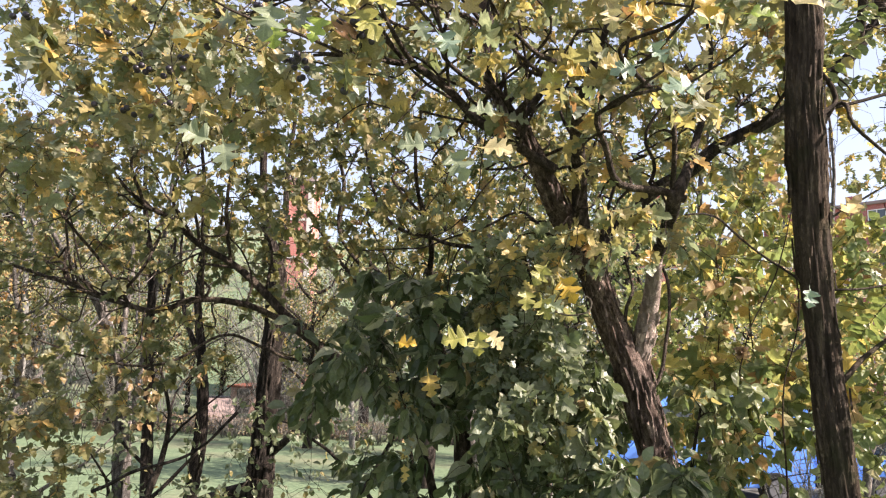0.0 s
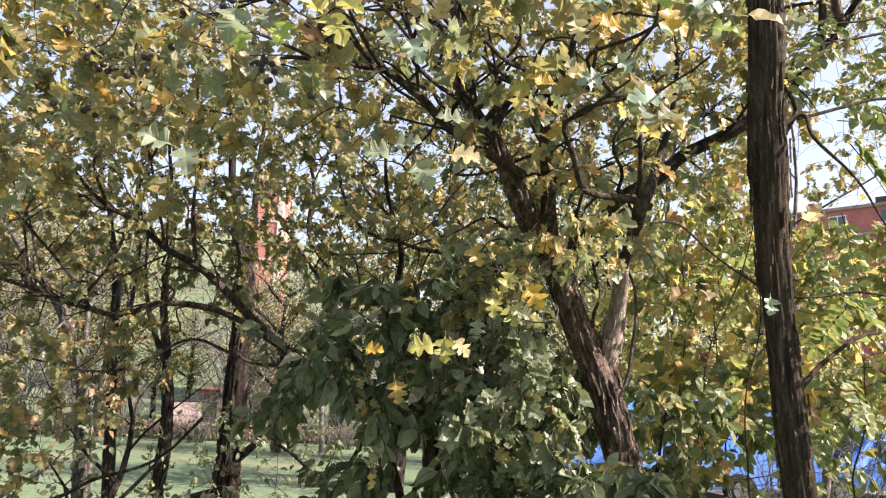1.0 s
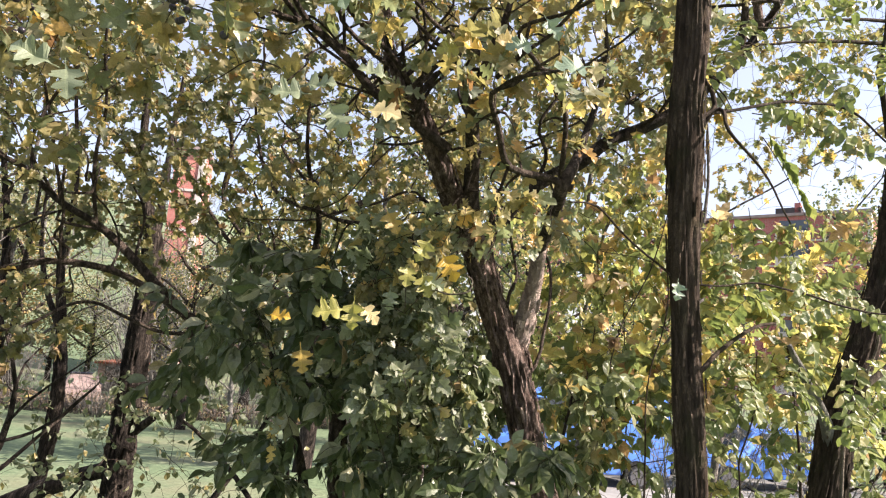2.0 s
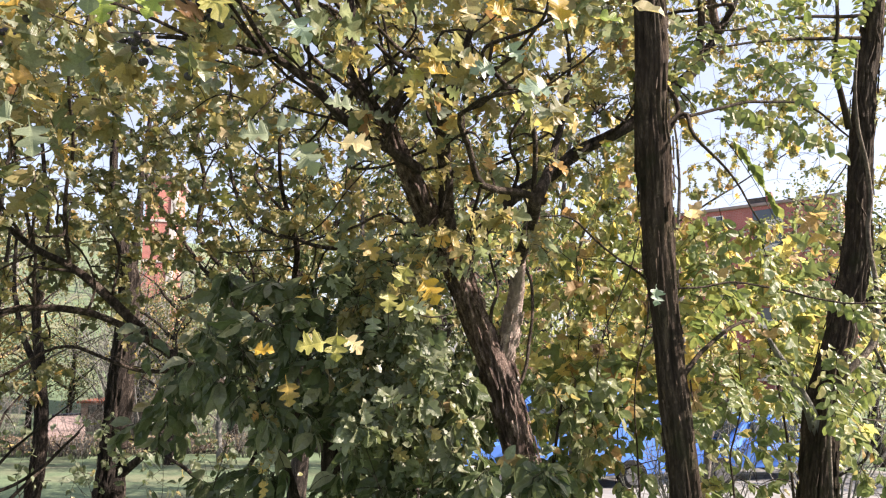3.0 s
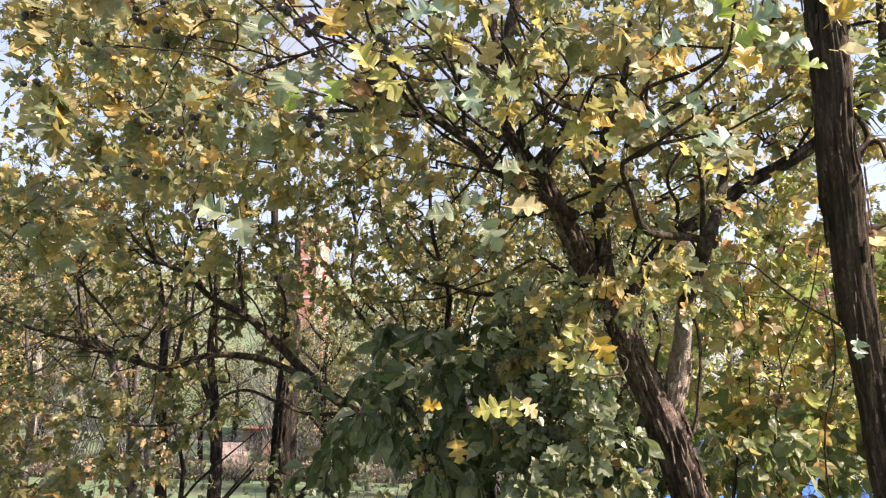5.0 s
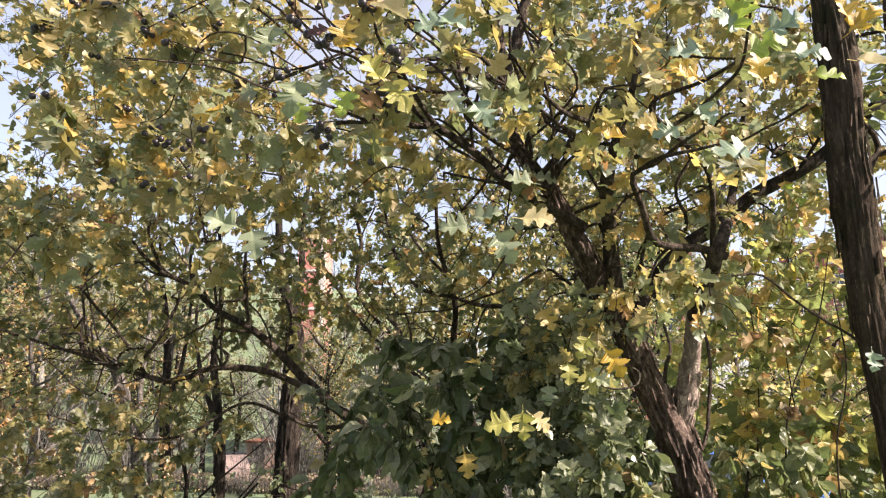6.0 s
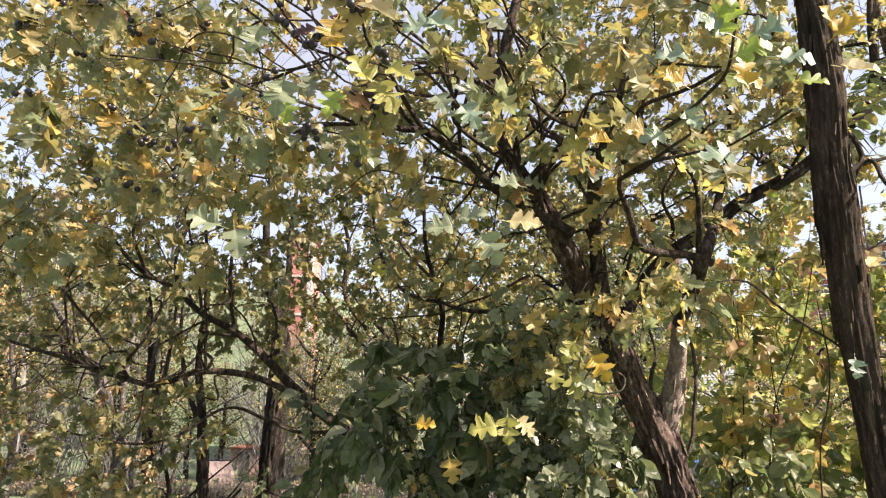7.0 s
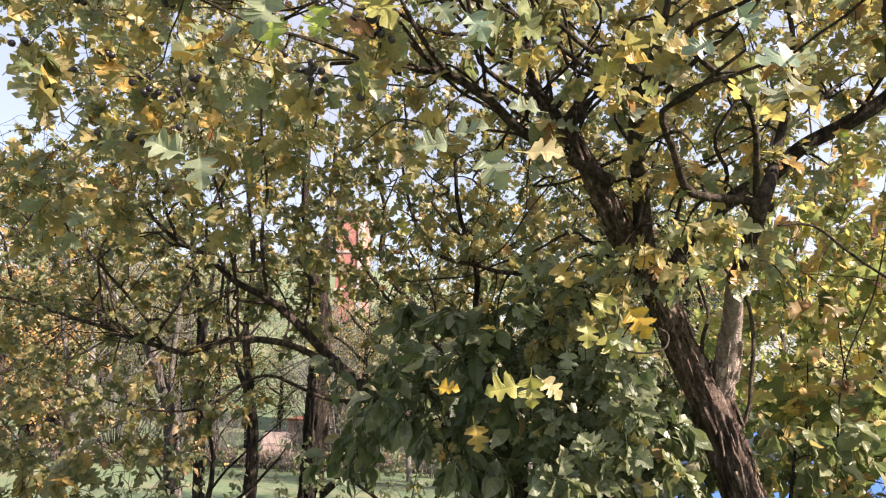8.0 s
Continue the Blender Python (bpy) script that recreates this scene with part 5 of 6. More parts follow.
ta = far_tree("far_tree", -0.9, 14.0, 7.5, 2.6, FAR_LEAF, 3400, "half-bare tree with thin olive autumn leaves", 11)
tb = far_tree("far_tree", 2.2, 15.0, 8.5, 3.0, GREEN_FAR_LEAF, 5200, "leafy green tree beyond the thicket", 12)
tc = far_tree("far_tree", -18.8, 21.0, 8.0, 2.6, ORANGE_FAR_LEAF, 2600, "tree turning orange beside the lawn", 13)
far_tree("far_tree", 8.5, 17.0, 5.0, 2.4, SAP_LEAF, 5200, "bright yellow-green young tree", 14)
for k, (src, x, y, sc) in enumerate([(ta, 0.2, 22.0, 1.25), (tb, 5.2, 21.0, 1.1), (tb, -5.5, 33.0, 1.2), (ta, -16.5, 33.0, 1.4), (tc, -24.0, 30.0, 1.2), (tb, -20.5, 36.0, 1.3), (ta, -27.0, 38.0, 1.6),
                                     (ta, 11.5, 27.0, 1.3), (ta, -8.0, 50.0, 1.3), (tb, -32.0, 48.0, 1.5), (ta, 4.0, 38.0, 1.5), (ta, -36, 60, 1.8), (tb, -46, 66, 1.8), (tb, 12.0, 48.0, 1.2), (ta, 26.0, 47.0, 0.9),
                                     (tb, -10.8, 36.0, 0.98), (tb, -11.9, 41.5, 0.78), (tb, 15.8, 17.6, 0.95), (tb, -16.5, 37.0, 0.7), (ta, -21.0, 26.0, 1.2), (tb, -26.0, 33.0, 1.7), (tb, -31.0, 37.0, 1.8), (ta, -6.0, 24.0, 0.9), (tb, 2.5, 33.0, 1.2),
                                     (tb, -9.5, -9.5, 1.0), (tb, -3.5, -14.5, 1.1), (ta, 2.5, -15.0, 1.2), (tb, 8.0, -17.5, 1.2), (tb, 14.0, 14.8, 0.8), (tb, 19.5, 18.5, 1.1), (ta, 17.0, 12.0, 0.8), (tb, -12.0, 1.5, 1.1), (tb, -12.5, 7.5, 1.0), (tb, -13.9, 35.2, 0.75), (tb, -8.3, 33.8, 0.75), (tb, -18.5, 32.8, 0.8)]):
    copy_thing(src, pose(x, y, ground_z(x, y), 0, 0, 53 * k) @ Matrix.Scale(sc, 4))


def bare_tree(name, x, y, height, label, seed):
    """A leafless tree: trunk, forking limbs and a haze of fine twigs."""
    r = np.random.default_rng(seed)
    z0 = ground_z(x, y)
    t = Tree(name, (x, y, z0), label, "tree", "bare trees on the hill")
    k0 = height * 0.014
    t.limb("trunk", [(x, y, z0 - 0.1, k0 * 1.4), (x + 0.15, y, z0 + height * 0.3, k0), (x - 0.1, y, z0 + height * 0.6, k0 * 0.6), (x + 0.1, y, z0 + height, k0 * 0.12)], BARK_PALE, 8, 0.1, step=0.4)
    V, F = [], []

    def shoot(a, d, ln, rad, depth):
        pts = [a]
        for j in range(3):
            d2 = d + r.normal(size=3) * 0.16 + np.array([0, 0, 0.06])
            pts.append(pts[-1] + d2 / np.linalg.norm(d2) * ln / 3)
        pts = np.array(pts)
        v, f = tube(np.column_stack([pts, np.linspace(rad, rad * 0.35, 4)]), 3)
        off = len(V)
        V.extend(v)
        F.extend(tuple(i + off for i in q) for q in f)
        if depth:
            for _ in range(6 if depth > 1 else 5):
                i = int(r.integers(1, 4))
                dd = d + r.normal(size=3) * 0.55 + np.array([0, 0, 0.2])
                shoot(pts[i], dd / np.linalg.norm(dd), ln * r.uniform(0.4, 0.65), rad * 0.45, depth - 1)

    for k in range(13):
        ang = k * 2.4
        a = np.array([x, y, z0 + height * (0.2 + 0.055 * k)])
        shoot(a, np.array([math.cos(ang) * 0.7, math.sin(ang) * 0.7, 0.75]), height * (0.42 - 0.018 * k), k0 * 0.45, 2)
    own(new("branch_mass", mesh_of("branch_mass", V, F, BARK_PALE)), t.root, kind="stuff")
    return t.root


bare = bare_tree("bare_tree", -9.0, 27.5, 7.5, "leafless grey tree with a haze of twigs", 21)
for k, (x, y, sc) in enumerate([(-20.5, 28.0, 1.6), (-24.5, 32.0, 1.9), (-28.0, 36.0, 2.0), (-4.5, 25.0, 0.9), (-24.0, 44.0, 1.5), (-30.0, 42.0, 1.5), (-9.5, 41.0, 1.2), (-34.0, 54.0, 1.7), (-26.0, 58.0, 1.7), (-17.0, 62.0, 1.8), (-42.0, 60.0, 1.8), (-3.0, 40.0, 1.3), (3.0, 30.0, 1.2), (8.0, 42.0, 1.3), (-7.0, 62.0, 1.7), (1.5, 58.0, 1.5), (-50.0, 74.0, 2.0), (-38.0, 78.0, 2.0), (-24.0, 80.0, 2.0), (14.0, 36.0, 1.1), (20.0, 55.0, 1.2)]):
    copy_thing(bare, pose(x, y, ground_z(x, y), 0, 0, 71 * k) @ Matrix.Scale(sc, 4))

# ---- buildings ----


def window(house, m, x, z, w, h, depth=0.16):
    """A window set into the wall: white frame, two dark panes and a sill."""
    fr = bmesh.new()
    for bx in ((x - w / 2, x - w / 2 + 0.09), (x + w / 2 - 0.09, x + w / 2), (x - 0.045, x + 0.045)):
        part_bm = box_bm(bx[0], -0.05, z, bx[1], 0.06, z + h, 0, m)
        tmp = bpy.data.meshes.new("tmp")
        part_bm.to_mesh(tmp)
        part_bm.free()
        fr.from_mesh(tmp)
        bpy.data.meshes.remove(tmp)
    for bz in ((z, z + 0.09), (z + h - 0.09, z + h)):
        part_bm = box_bm(x - w / 2 + 0.09, -0.047, bz[0], x + w / 2 - 0.09, 0.057, bz[1], 0, m)
        tmp = bpy.data.meshes.new("tmp")
        part_bm.to_mesh(tmp)
        part_bm.free()
        fr.from_mesh(tmp)
        bpy.data.meshes.remove(tmp)
    w_ob = part("window", fr, WHITE_PAINT, house)
    for s in (-1, 1):
        pane = part("pane", box_bm(x + s * (w / 4) - w / 4 + 0.07, -0.02, z + 0.08, x + s * (w / 4) + w / 4 - 0.07, 0.0, z + h - 0.08, 0, m), DARK_GLASS, w_ob)
    part("sill", box_bm(x - w / 2 - 0.1, -0.16, z - 0.08, x + w / 2 + 0.1, 0.0, z - 0.005, 0, m), CONCRETE, house)


def block(name, origin, along, length, deep, base, top, storey, brick, label, cols, loggia=None, quoin=True, chimneys=True):
    house = thing(name, origin + (base,), label, "building")
    ang = math.degrees(math.atan2(along[1], along[0]))
    m = pose(origin[0], origin[1], 0, 0, 0, ang)
    part("wall", box_bm(0, 0, base - 0.5, length, deep, top, 0, m), brick, house)
    part("roof", box_bm(-0.25, -0.3, top, length + 0.25, deep + 0.3, top + 0.35, 0.05, m), ROOF_EDGE, house, "weathered flat roof edge")
    z = top - storey
    while z > base + 1:
        part("storey_band", box_bm(0, -0.06, z - 0.09, length, -0.003, z + 0.09, 0.02, m), CONCRETE, house, "pale concrete band")
        for x in cols:
            window(house, m, x, z + 0.75, 1.7, 1.45)
        if loggia:
            a, b = loggia
            part("balcony", box_bm(a, -0.9, z - 0.1, b, -0.064, z + 0.95, 0.03, m), CONCRETE, house, "grey balcony parapet")
            part("balcony_door", box_bm(a + 0.3, -0.04, z + 0.1, b - 0.3, -0.004, z + 2.3, 0, m), DARK_GLASS, house, "dark glazed balcony wall")
        z -= storey
    if quoin:
        part("corner_strip", box_bm(length - 0.3, -0.07, base, length + 0.06, deep * 0.1, top - 0.01, 0, m), CONCRETE, house, "pale corner strip")
    for x, w, h in () if not chimneys else ((length * 0.35, 0.7, 1.1), (length * 0.62, 2.6, 0.9), (length * 0.7, 0.6, 1.4)):
        part("chimney", box_bm(x, 1.0, top + 0.35, x + w, 2.2, top + 0.35 + h, 0.03, m), BRICK_RED if w < 1 else ROOF_DARK, house)
    return house


block("apartment_building", (33.9, 75.8), (0.7, -0.714), 24.0, 12.0, -2.6, 18.6, 2.75, BRICK_RED, "red brick flats with pale storey bands and flat roof", (2.0, 6.0, 11.5), (15.2, 18.6))
block("apartment_building", (-14.0, 44.5), (1.0, 0.1), 1.9, 4.0, -2.4, 13.6, 2.8, BRICK_ORANGE, "narrow orange-red brick block with a white edge", (), None, True, False)
block("brick_house", (11.5, 60.0), (1.0, -0.15), 7.5, 8.0, 0.5, 15.5, 2.8, BRICK_ORANGE, "orange-red brick house behind trees", (1.6, 4.6), None)

shed = thing("low_shed", (-13.6, 38.5, ground_z(-13.6, 38.5)), "low salmon-pink shed with a shallow tiled roof", "shed")
sz = ground_z(-14.5, 38.5)
part("wall", box_bm(-14.6, 38.5, sz - 0.2, -12.6, 41.5, sz + 1.5), PLASTER_PINK, shed)
part("roof", box_bm(-14.8, 38.3, sz + 1.5, -12.4, 41.7, sz + 1.62, 0.03), ROOF_TILE, shed)
part("door", box_bm(-14.2, 38.44, sz, -13.4, 38.497, sz + 1.4, 0.01), BARK_GREY, shed)

# ---- parked vehicles ----


def vehicle(name, at, turn, length, width, height, paint, label, van=False):
    """A parked car: lofted body, cabin glass, bumpers, lamps and wheels."""
    m = pose(*at, 0, 0, turn)
    car = thing(name, at, label, "van" if van else "car")
    L, W, H = length / 2, width / 2, height
    if van:
        prof = [(-L, 0.32, 0.9), (-L + 0.05, 0.7, 1.0), (-L + 0.35, 0.98, 1.0), (-L + 0.95, 1.12, 1.0), (-L + 1.6, H - 0.12, 0.9), (-L + 2.1, H, 0.86), (L - 0.2, H, 0.86), (L - 0.02, H - 0.12, 0.9), (L, 0.7, 1.0), (L, 0.32, 0.96)]
    else:
        prof = [(-L, 0.35, 0.86), (-L + 0.05, 0.62, 0.94), (-L + 0.5, 0.82, 1.0), (-L + 1.1, 0.92, 1.0), (-L + 1.75, H - 0.06, 0.78), (-L + 2.3, H, 0.74), (L - 1.2, H - 0.03, 0.74), (L - 0.45, 0.98, 0.9), (L - 0.06, 0.9, 0.94), (L, 0.6, 0.94), (L, 0.35, 0.88)]
    bm = bmesh.new()
    rows = []
    for s in (-1, -0.8, 0.8, 1):
        row = []
        for x, z, k in prof:
            zz = z if abs(s) < 1 else z - 0.05 * (1 if z > 0.5 else 0)
            row.append(bm.verts.new((x, s * W * k, zz)))
        rows.append(row)
    for a, b in zip(rows, rows[1:]):
        for i in range(len(prof) - 1):
            bm.faces.new((a[i], a[i + 1], b[i + 1], b[i]))
        bm.faces.new((a[-1], a[0], b[0], b[-1]))
    for row, flip in ((rows[0], True), (rows[-1], False)):
        bm.faces.new(row[::-1] if flip else row)
    bmesh.ops.recalc_face_normals(bm, faces=bm.faces)
    bmesh.ops.bevel(bm, geom=bm.edges[:], offset=0.03, segments=2, affect="EDGES")
    bmesh.ops.transform(bm, matrix=m, verts=bm.verts)
    part("body", bm, paint, car, smooth=False)
    zb, zt = (1.15, H - 0.2) if van else (0.95, H - 0.12)
    x0, x1 = (-L + 1.55, -L + 2.4) if van else (-L + 1.75, L - 1.15)
    for s in (-1, 1):
        n = 1 if van else 2
        for q in range(n):
            a, b = x0 + (x1 - x0) * q / n + 0.04, x0 + (x1 - x0) * (q + 1) / n - 0.04
            y = s * W * (0.95 if van else 0.86)
            part("side_window", box_bm(a, y - 0.07, zb, b, y + 0.07, zt, 0.03, m), DARK_GLASS, car, "dark side window")
        part("mirror", box_bm(x0 - 0.05, s * (W + 0.12) - 0.08, zb - 0.02, x0 + 0.1, s * (W + 0.12) + 0.08, zb + 0.16, 0.03, m), paint, car)
        part("headlight", box_bm(-L - 0.01, s * W * 0.68 - 0.16, 0.62, -L + 0.14, s * W * 0.68 + 0.16, 0.78, 0.03, m), LAMP_GLASS, car, "clear headlight")
        for x in (-L + 0.8, L - 0.8):
            w = part("wheel", cyl_bm(0.32, 0.32, 0.2, m @ pose(x, s * (W - 0.06), 0.32, 90, 0, 0), 24), RUBBER, car, "black tyre")
            part("rim", cyl_bm(0.2, 0.19, 0.02, m @ pose(x, s * (W + 0.05), 0.32, 90, 0, 0), 16), STEEL, w, "grey wheel rim")
    sl = (-L + 1.28, 1.5) if van else (-L + 1.42, 1.14)
    part("windscreen", box_bm(-0.03, -W * 0.72, -0.36, 0.03, W * 0.72, 0.36, 0.02, m @ pose(sl[0] - 0.05, 0, sl[1] + 0.07, 0, 38 if van else 55, 0)), DARK_GLASS, car, "dark windscreen")
    part("bumper", box_bm(-L - 0.06, -W * 0.9, 0.3, -L + 0.05, W * 0.9, 0.52, 0.04, m), RUBBER, car, "dark bumper")
    return car


vehicle("van", (4.6, 14.4, ground_z(4.6, 14.4) + 0.09), 4, 4.7, 1.9, 2.05, CAR_BLUE, "bright blue van parked on pale paving", True)
vehicle("car", (9.7, 15.0, ground_z(9.7, 15.0) + 0.09), 8, 4.3, 1.75, 1.5, CAR_BLUE, "blue car parked beside the van")
vehicle("car", (-12.85, 32.4, ground_z(-12.85, 32.4)), 292, 4.0, 1.65, 1.38, CAR_PALE, "pale pinkish car parked beyond the hedge")

# ---- berries on the hawthorns ----
ber_bm = bmesh.new()
bmesh.ops.create_icosphere(ber_bm, subdivisions=2, radius=0.0085)
for v in ber_bm.verts:
    if v.co.z > 0.0082:
        v.co.z -= 0.002
berry = bpy.data.meshes.new("berry")
ber_bm.to_mesh(berry)
ber_bm.free()
berry.materials.append(BERRY)
berry.polygons.foreach_set("use_smooth", [True] * len(berry.polygons))
tips = [np.array(v) for v in haw.twig_v[::3]]
spots = [p for p in tips if p[0] < -0.05 and p[1] < 1.6 and p[2] > 2.15]
for k in rng.permutation(len(spots))[:110]:
    c = Vector(spots[k])
    for _ in range(int(rng.integers(1, 4))):
        ob = new("berry", berry)
        ob.location = c + Vector((rng.normal() * 0.012, rng.normal() * 0.012, -0.014))
        own(ob, haw.root)

# ---- a ball of dry leaves caught in the saplings ----
ball = thing("dry_leaf_cluster", (1.0, 2.13, 1.76), "crumpled ball of dry brown leaves on a stem", "leaves")
for k in range(11):
    a = k * 2.4
    ob = new("leaf", leaf_mesh("shallow", k % 4, LEAF_DRY))
    d = Vector((math.cos(a), math.sin(a) * 0.6, math.sin(k * 1.7)))
    ob.matrix_basis = leaf_matrix(Vector((1.0, 2.13, 1.76)) - d * 0.012, d, Vector((math.sin(a), -0.8, 0.4)), 0.042)
    own(ob, ball)

# ---- leaves that stand out, one by one ----


def hero(tree, x, y, z, size, way, normal, mat, kind="lobed", i=0):
    ob = new("leaf", leaf_mesh(kind, i, mat))
    ob.matrix_basis = leaf_matrix(Vector((x, y, z)) - Vector(way).normalized() * size * 0.5, way, normal, size)
    own(ob, tree.root)


hero(haw, 0.493, 0.72, 2.225, 0.04, (-0.5, -0.25, 0.87), (0.09, -0.9, 0.38), LEAF_GOLD, "lobed", 0)
hero(haw, 0.511, 0.72, 2.217, 0.043, (0.77, -0.25, 0.64), (-0.02, -0.9, 0.65), LEAF_GOLD, "lobed", 1)
hero(haw, 0.556, 0.78, 2.196, 0.046, (0.97, -0.25, -0.26), (-0.15, -0.9, 0.58), LEAF_PALE, "oval", 1)
hero(haw, 0.407, 1.02, 2.32, 0.052, (-0.87, -0.25, 0.5), (-0.11, -0.9, 0.27), LEAF_GOLD, "lobed", 0)
hero(haw, 0.401, 1.0, 2.305, 0.049, (-0.98, -0.25, 0.17), (0.15, -0.9, 0.57), LEAF_GOLD, "lobed", 1)
hero(haw, 0.35, 1.0, 2.296, 0.047, (0.17, -0.25, -0.98), (-0.08, -0.9, 0.53), LEAF_PALE, "lobed", 2)
hero(haw, 0.473, 0.9, 2.263, 0.05, (-0.17, -0.25, 0.98), (0.09, -0.9, 0.44), LEAF_GOLD, "lobed", 3)
hero(haw, 0.499, 0.95, 2.28, 0.049, (0.77, -0.25, -0.64), (-0.04, -0.9, 0.65), LEAF_GOLD, "lobed", 2)
hero(haw, 0.321, 1.23, 2.304, 0.068, (-0.98, -0.25, 0.17), (0.15, -0.9, 0.57), LEAF_GOLD, "lobed", 1)
hero(haw, 0.279, 1.23, 2.292, 0.051, (-0.94, -0.25, -0.34), (0.12, -0.9, 0.2), LEAF_YELLOW, "lobed", 2)
hero(haw, 0.041, 0.84, 2.014, 0.043, (-1.0, -0.25, -0.09), (0.05, -0.9, 0.33), LEAF_SILVER, "lobed", 0)
hero(haw, 0.082, 0.84, 2.029, 0.04, (0.98, -0.25, 0.17), (-0.15, -0.9, 0.49), LEAF_SILVER, "lobed", 1)
hero(haw, 0.104, 0.86, 1.992, 0.051, (0.5, -0.25, -0.87), (-0.15, -0.9, 0.3), LEAF_SILVER, "lobed", 2)
hero(haw, -0.235, 0.86, 2.0, 0.05, (0.26, -0.25, -0.97), (-0.04, -0.9, 0.54), LEAF_SILVER, "lobed", 3)
hero(haw, -0.282, 0.86, 2.032, 0.05, (-0.94, -0.25, 0.34), (-0.11, -0.9, 0.25), LEAF_SILVER, "lobed", 1)
hero(haw, -0.066, 1.0, 2.287, 0.075, (0.64, -0.25, -0.77), (0.12, -0.9, 0.62), LEAF_YELLOW, "lobed", 2)
hero(haw, -0.106, 1.0, 2.334, 0.063, (-0.64, -0.25, 0.77), (-0.12, -0.9, 0.68), LEAF_YELLOW, "lobed", 1)
hero(haw, -0.039, 1.0, 2.328, 0.055, (0.87, -0.25, -0.5), (0.15, -0.9, 0.34), LEAF_YELLOW, "lobed", 0)
hero(haw, -0.145, 0.95, 2.372, 0.06, (-0.17, -0.25, -0.98), (0.15, -0.9, 0.44), LEAF_OCHRE, "lobed", 1)
hero(haw, -0.144, 0.95, 2.352, 0.045, (0.94, -0.25, -0.34), (-0.02, -0.9, 0.21), LEAF_GOLD, "oval", 1)
hero(haw, -0.15, 1.0, 2.273, 0.055, (-0.34, -0.25, -0.94), (0.01, -0.9, 0.2), LEAF_LIME, "lobed", 0)
hero(haw, -0.149, 1.2, 2.293, 0.062, (0.0, -0.25, -1.0), (-0.01, -0.9, 0.7), LEAF_YELLOW, "lobed", 2)
hero(haw, -0.289, 1.0, 2.396, 0.063, (-0.17, -0.25, -0.98), (0.15, -0.9, 0.44), LEAF_SILVER, "lobed", 1)
hero(haw, -0.242, 1.0, 2.29, 0.075, (-0.09, -0.25, -1.0), (0.14, -0.9, 0.29), LEAF_SILVER, "lobed", 2)
hero(haw, -0.247, 1.05, 2.288, 0.062, (0.17, -0.25, -0.98), (-0.15, -0.9, 0.53), LEAF_LIME, "lobed", 3)
hero(haw, -0.012, 1.0, 2.412, 0.059, (-0.94, -0.25, -0.34), (-0.13, -0.9, 0.2), LEAF_BLUE, "lobed", 0)
hero(haw, 0.027, 1.0, 2.417, 0.055, (0.87, -0.25, -0.5), (0.1, -0.9, 0.34), LEAF_BLUE, "lobed", 1)
hero(haw, 0.074, 1.0, 2.249, 0.055, (0.57, -0.25, -0.82), (-0.06, -0.9, 0.43), LEAF_BLUE, "lobed", 2)
hero(haw, 0.028, 1.0, 2.27, 0.047, (0.5, -0.25, -0.87), (-0.07, -0.9, 0.3), LEAF_SILVER, "lobed", 3)
hero(shr, 0.098, 1.2, 1.753, 0.055, (-0.98, -0.25, -0.17), (0.15, -0.9, 0.4), LEAF_YELLOW, "lobed", 0)
hero(shr, 0.142, 1.25, 1.75, 0.054, (0.0, -0.25, -1.0), (-0.13, -0.9, 0.7), LEAF_YELLOW, "lobed", 1)
hero(shr, 0.173, 1.27, 1.755, 0.045, (0.77, -0.25, -0.64), (-0.04, -0.9, 0.65), LEAF_PALE, "lobed", 2)
hero(loc, 0.905, 1.5, 1.88, 0.047, (-0.17, -0.25, -0.98), (0.15, -0.9, 0.44), LEAF_BLUE, "lobed", 1)
hero(haw, 0.27, 1.34, 1.897, 0.053, (-0.5, -0.25, -0.87), (0.06, -0.9, 0.38), LEAF_YELLOW, "lobed", 1)
hero(haw, 0.327, 1.34, 1.868, 0.063, (0.5, -0.25, -0.87), (-0.15, -0.9, 0.3), LEAF_GOLD, "lobed", 2)
hero(haw, 0.204, 1.4, 1.962, 0.055, (0.5, -0.25, -0.87), (0.05, -0.9, 0.3), LEAF_OCHRE, "lobed", 0)
hero(haw, 0.243, 1.4, 1.849, 0.05, (0.0, -0.25, -1.0), (0.12, -0.9, 0.7), LEAF_YELLOW, "lobed", 3)
hero(haw, 0.287, 1.4, 1.831, 0.053, (0.34, -0.25, -0.94), (-0.12, -0.9, 0.23), LEAF_YELLOW, "lobed", 0)
hero(shr, 0.023, 1.6, 1.646, 0.063, (0.17, -0.25, -0.98), (-0.15, -0.9, 0.53), LEAF_OCHRE, "lobed", 3)
hero(shr, -0.037, 1.6, 1.746, 0.051, (1.0, -0.25, 0.0), (0.13, -0.9, 0.7), LEAF_GOLD, "lobed", 1)
hero(haw, 0.339, 0.8, 2.23, 0.047, (-1.0, -0.25, -0.09), (0.05, -0.9, 0.33), LEAF_BLUE, "lobed", 0)
hero(haw, 0.394, 0.8, 2.275, 0.051, (-0.87, -0.25, 0.5), (0.12, -0.9, 0.27), LEAF_BLUE, "lobed", 3)
hero(haw, 0.439, 0.75, 2.234, 0.044, (0.94, -0.25, 0.34), (0.13, -0.9, 0.21), LEAF_BLUE, "lobed", 1)
hero(haw, 0.465, 0.75, 2.195, 0.044, (0.98, -0.25, -0.17), (-0.15, -0.9, 0.49), LEAF_BLUE, "lobed", 2)
hero(haw, 0.509, 0.8, 2.191, 0.038, (0.98, -0.25, -0.17), (0.08, -0.9, 0.49), LEAF_LIME, "lobed", 0)
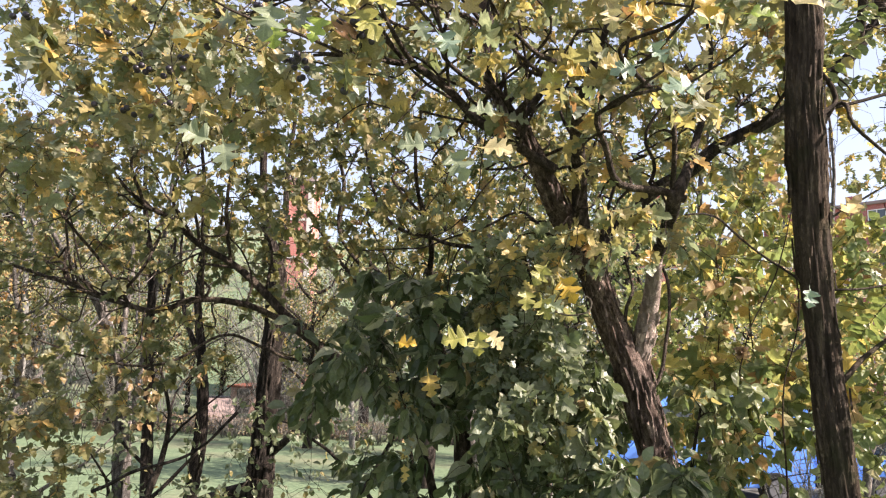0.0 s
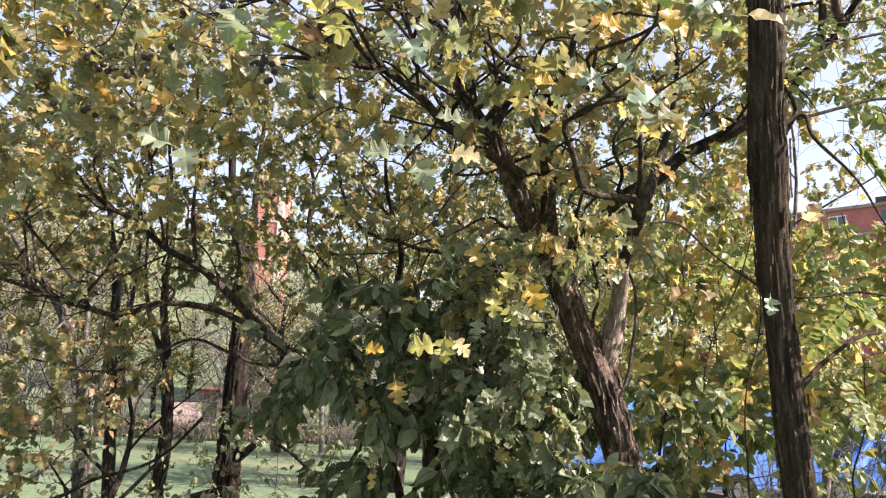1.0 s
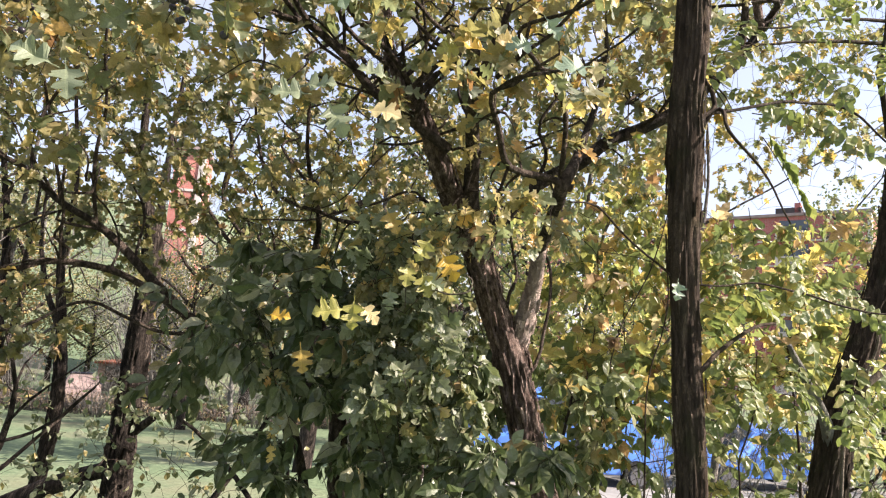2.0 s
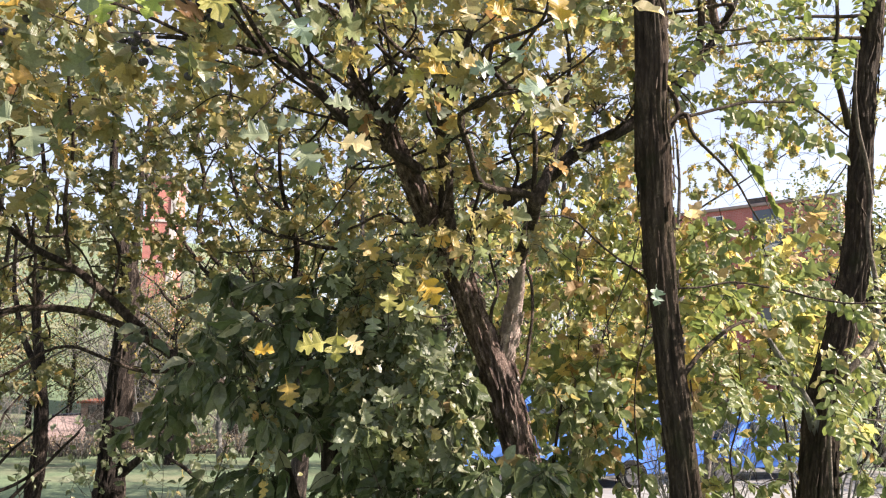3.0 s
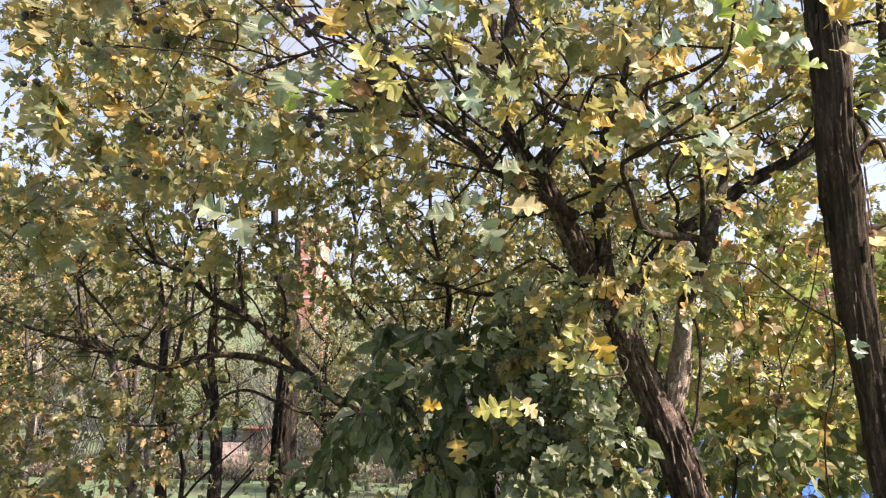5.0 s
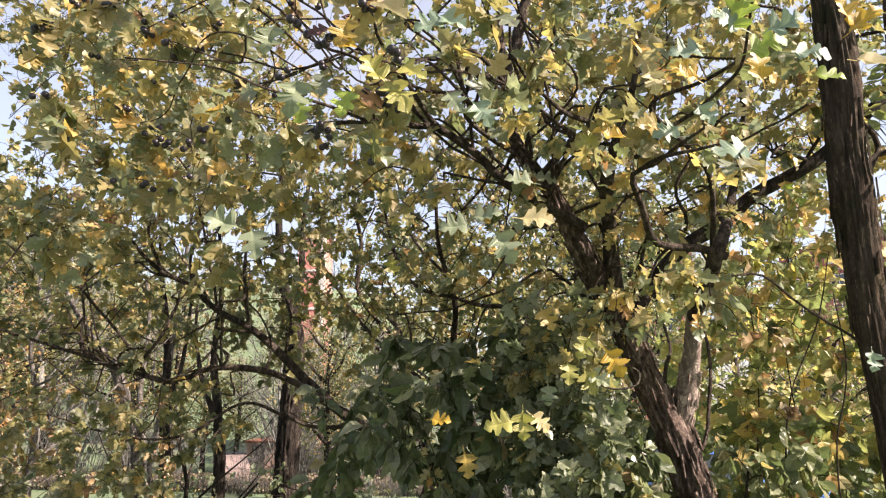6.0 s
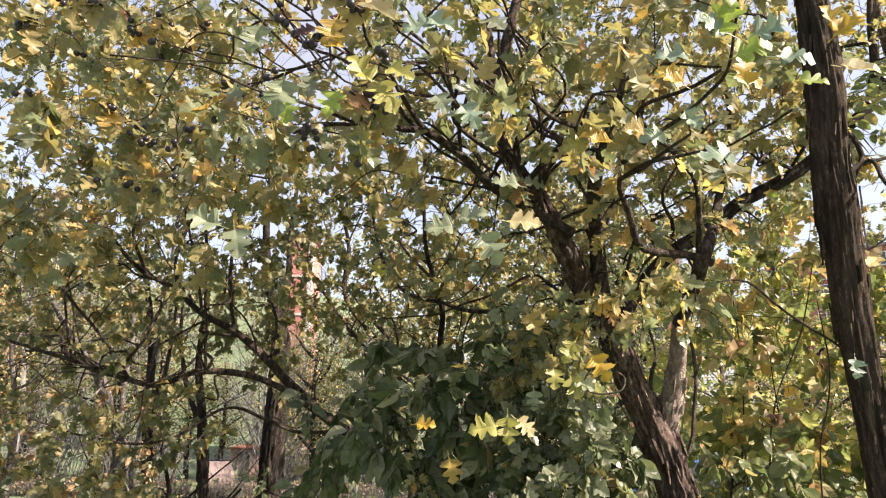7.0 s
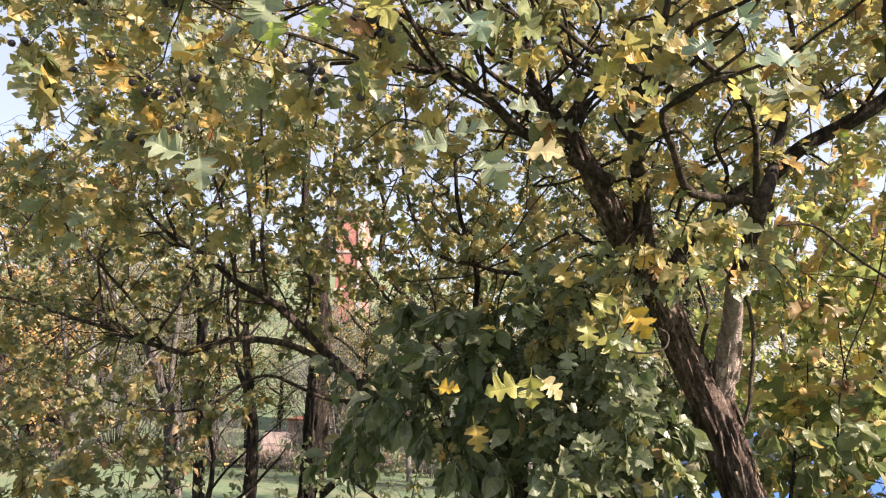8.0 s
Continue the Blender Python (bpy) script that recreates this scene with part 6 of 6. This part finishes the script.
hero(haw, 0.461, 1.0, 2.177, 0.063, (-0.98, -0.25, -0.17), (-0.15, -0.9, 0.4), LEAF_BLUE, "lobed", 3)
hero(haw, 0.394, 1.1, 2.253, 0.052, (-0.94, -0.25, -0.34), (0.12, -0.9, 0.2), LEAF_BLUE, "lobed", 2)
hero(haw, 0.409, 0.8, 2.283, 0.057, (0.5, -0.25, 0.87), (-0.14, -0.9, 0.3), LEAF_LIME, "lobed", 1)
hero(haw, 0.44, 0.8, 2.237, 0.051, (0.94, -0.25, 0.34), (-0.0, -0.9, 0.21), LEAF_LIME, "lobed", 2)
hero(haw, 0.427, 1.0, 2.235, 0.043, (0.5, -0.25, -0.87), (-0.1, -0.9, 0.3), LEAF_BLUE, "lobed", 1)
hero(haw, 0.166, 1.1, 2.095, 0.061, (0.98, -0.25, -0.17), (-0.1, -0.9, 0.49), LEAF_PALE, "lobed", 3)
hero(haw, 0.138, 1.1, 2.167, 0.052, (-0.98, -0.25, 0.17), (0.05, -0.9, 0.57), LEAF_SILVER, "lobed", 0)
hero(shr, 0.57, 1.7, 1.446, 0.046, (-0.17, -0.25, 0.98), (-0.08, -0.9, 0.44), LEAF_SILVER, "oval", 0)
hero(shr, 0.605, 1.7, 1.403, 0.046, (0.87, -0.25, 0.5), (-0.06, -0.9, 0.34), LEAF_SILVER, "oval", 1)
hero(shr, 0.541, 1.7, 1.417, 0.046, (-0.94, -0.25, 0.34), (-0.15, -0.9, 0.25), LEAF_SILVER, "oval", 2)
hero(shr, 0.585, 1.7, 1.489, 0.046, (0.5, -0.25, 0.87), (0.03, -0.9, 0.3), LEAF_SILVER, "oval", 3)
hero(shr, 0.305, 1.4, 1.838, 0.05, (0.87, -0.25, -0.5), (0.1, -0.9, 0.34), LEAF_SILVER, "lobed", 1)
hero(shr, 0.218, 1.6, 1.807, 0.051, (0.0, -0.25, -1.0), (-0.01, -0.9, 0.7), LEAF_SILVER, "lobed", 2)
hero(shr, -0.13, 1.9, 1.834, 0.068, (0.77, -0.25, -0.64), (-0.04, -0.9, 0.65), LEAF_SILVER, "oval", 2)
hero(shr, 0.071, 1.9, 1.871, 0.06, (0.5, -0.25, -0.87), (-0.1, -0.9, 0.3), LEAF_SILVER, "oval", 1)
hero(haw, -0.153, 1.3, 2.338, 0.072, (-0.17, -0.25, -0.98), (0.15, -0.9, 0.44), LEAF_OCHRE, "lobed", 1)
hero(haw, -0.225, 2.0, 2.207, 0.063, (-0.17, -0.25, 0.98), (0.15, -0.9, 0.44), LEAF_YELLOW, "lobed", 2)

# a hanging spray of narrow yellowing leaves, and two dried dark ones
SPRAY = Vector((1.012, 1.974, 2.287))
for k in range(11):
    r = np.random.default_rng(400 + k)
    p = SPRAY + Vector((r.uniform(-0.035, 0.02), r.uniform(-0.03, 0.03), 0.018 + 0.013 * k))
    hero(haw, *p, 0.05 * r.uniform(0.8, 1.15), (r.uniform(-0.35, 0.35), -0.2, -1.0), (r.uniform(-0.7, 0.7), -0.9, 0.2), (LEAF_YELLOW, LEAF_LIME, LEAF_OCHRE, LEAF_SILVER)[k % 4], "shallow", k % 3)
hero(haw, -0.151, 1.020, 2.435, 0.042, (0.2, -0.25, -0.95), (0.1, -0.9, 0.4), LEAF_MAROON, "shallow", 1)
hero(haw, -0.211, 1.020, 2.418, 0.042, (-0.8, -0.25, -0.4), (0.1, -0.9, 0.4), LEAF_MAROON, "shallow", 1)
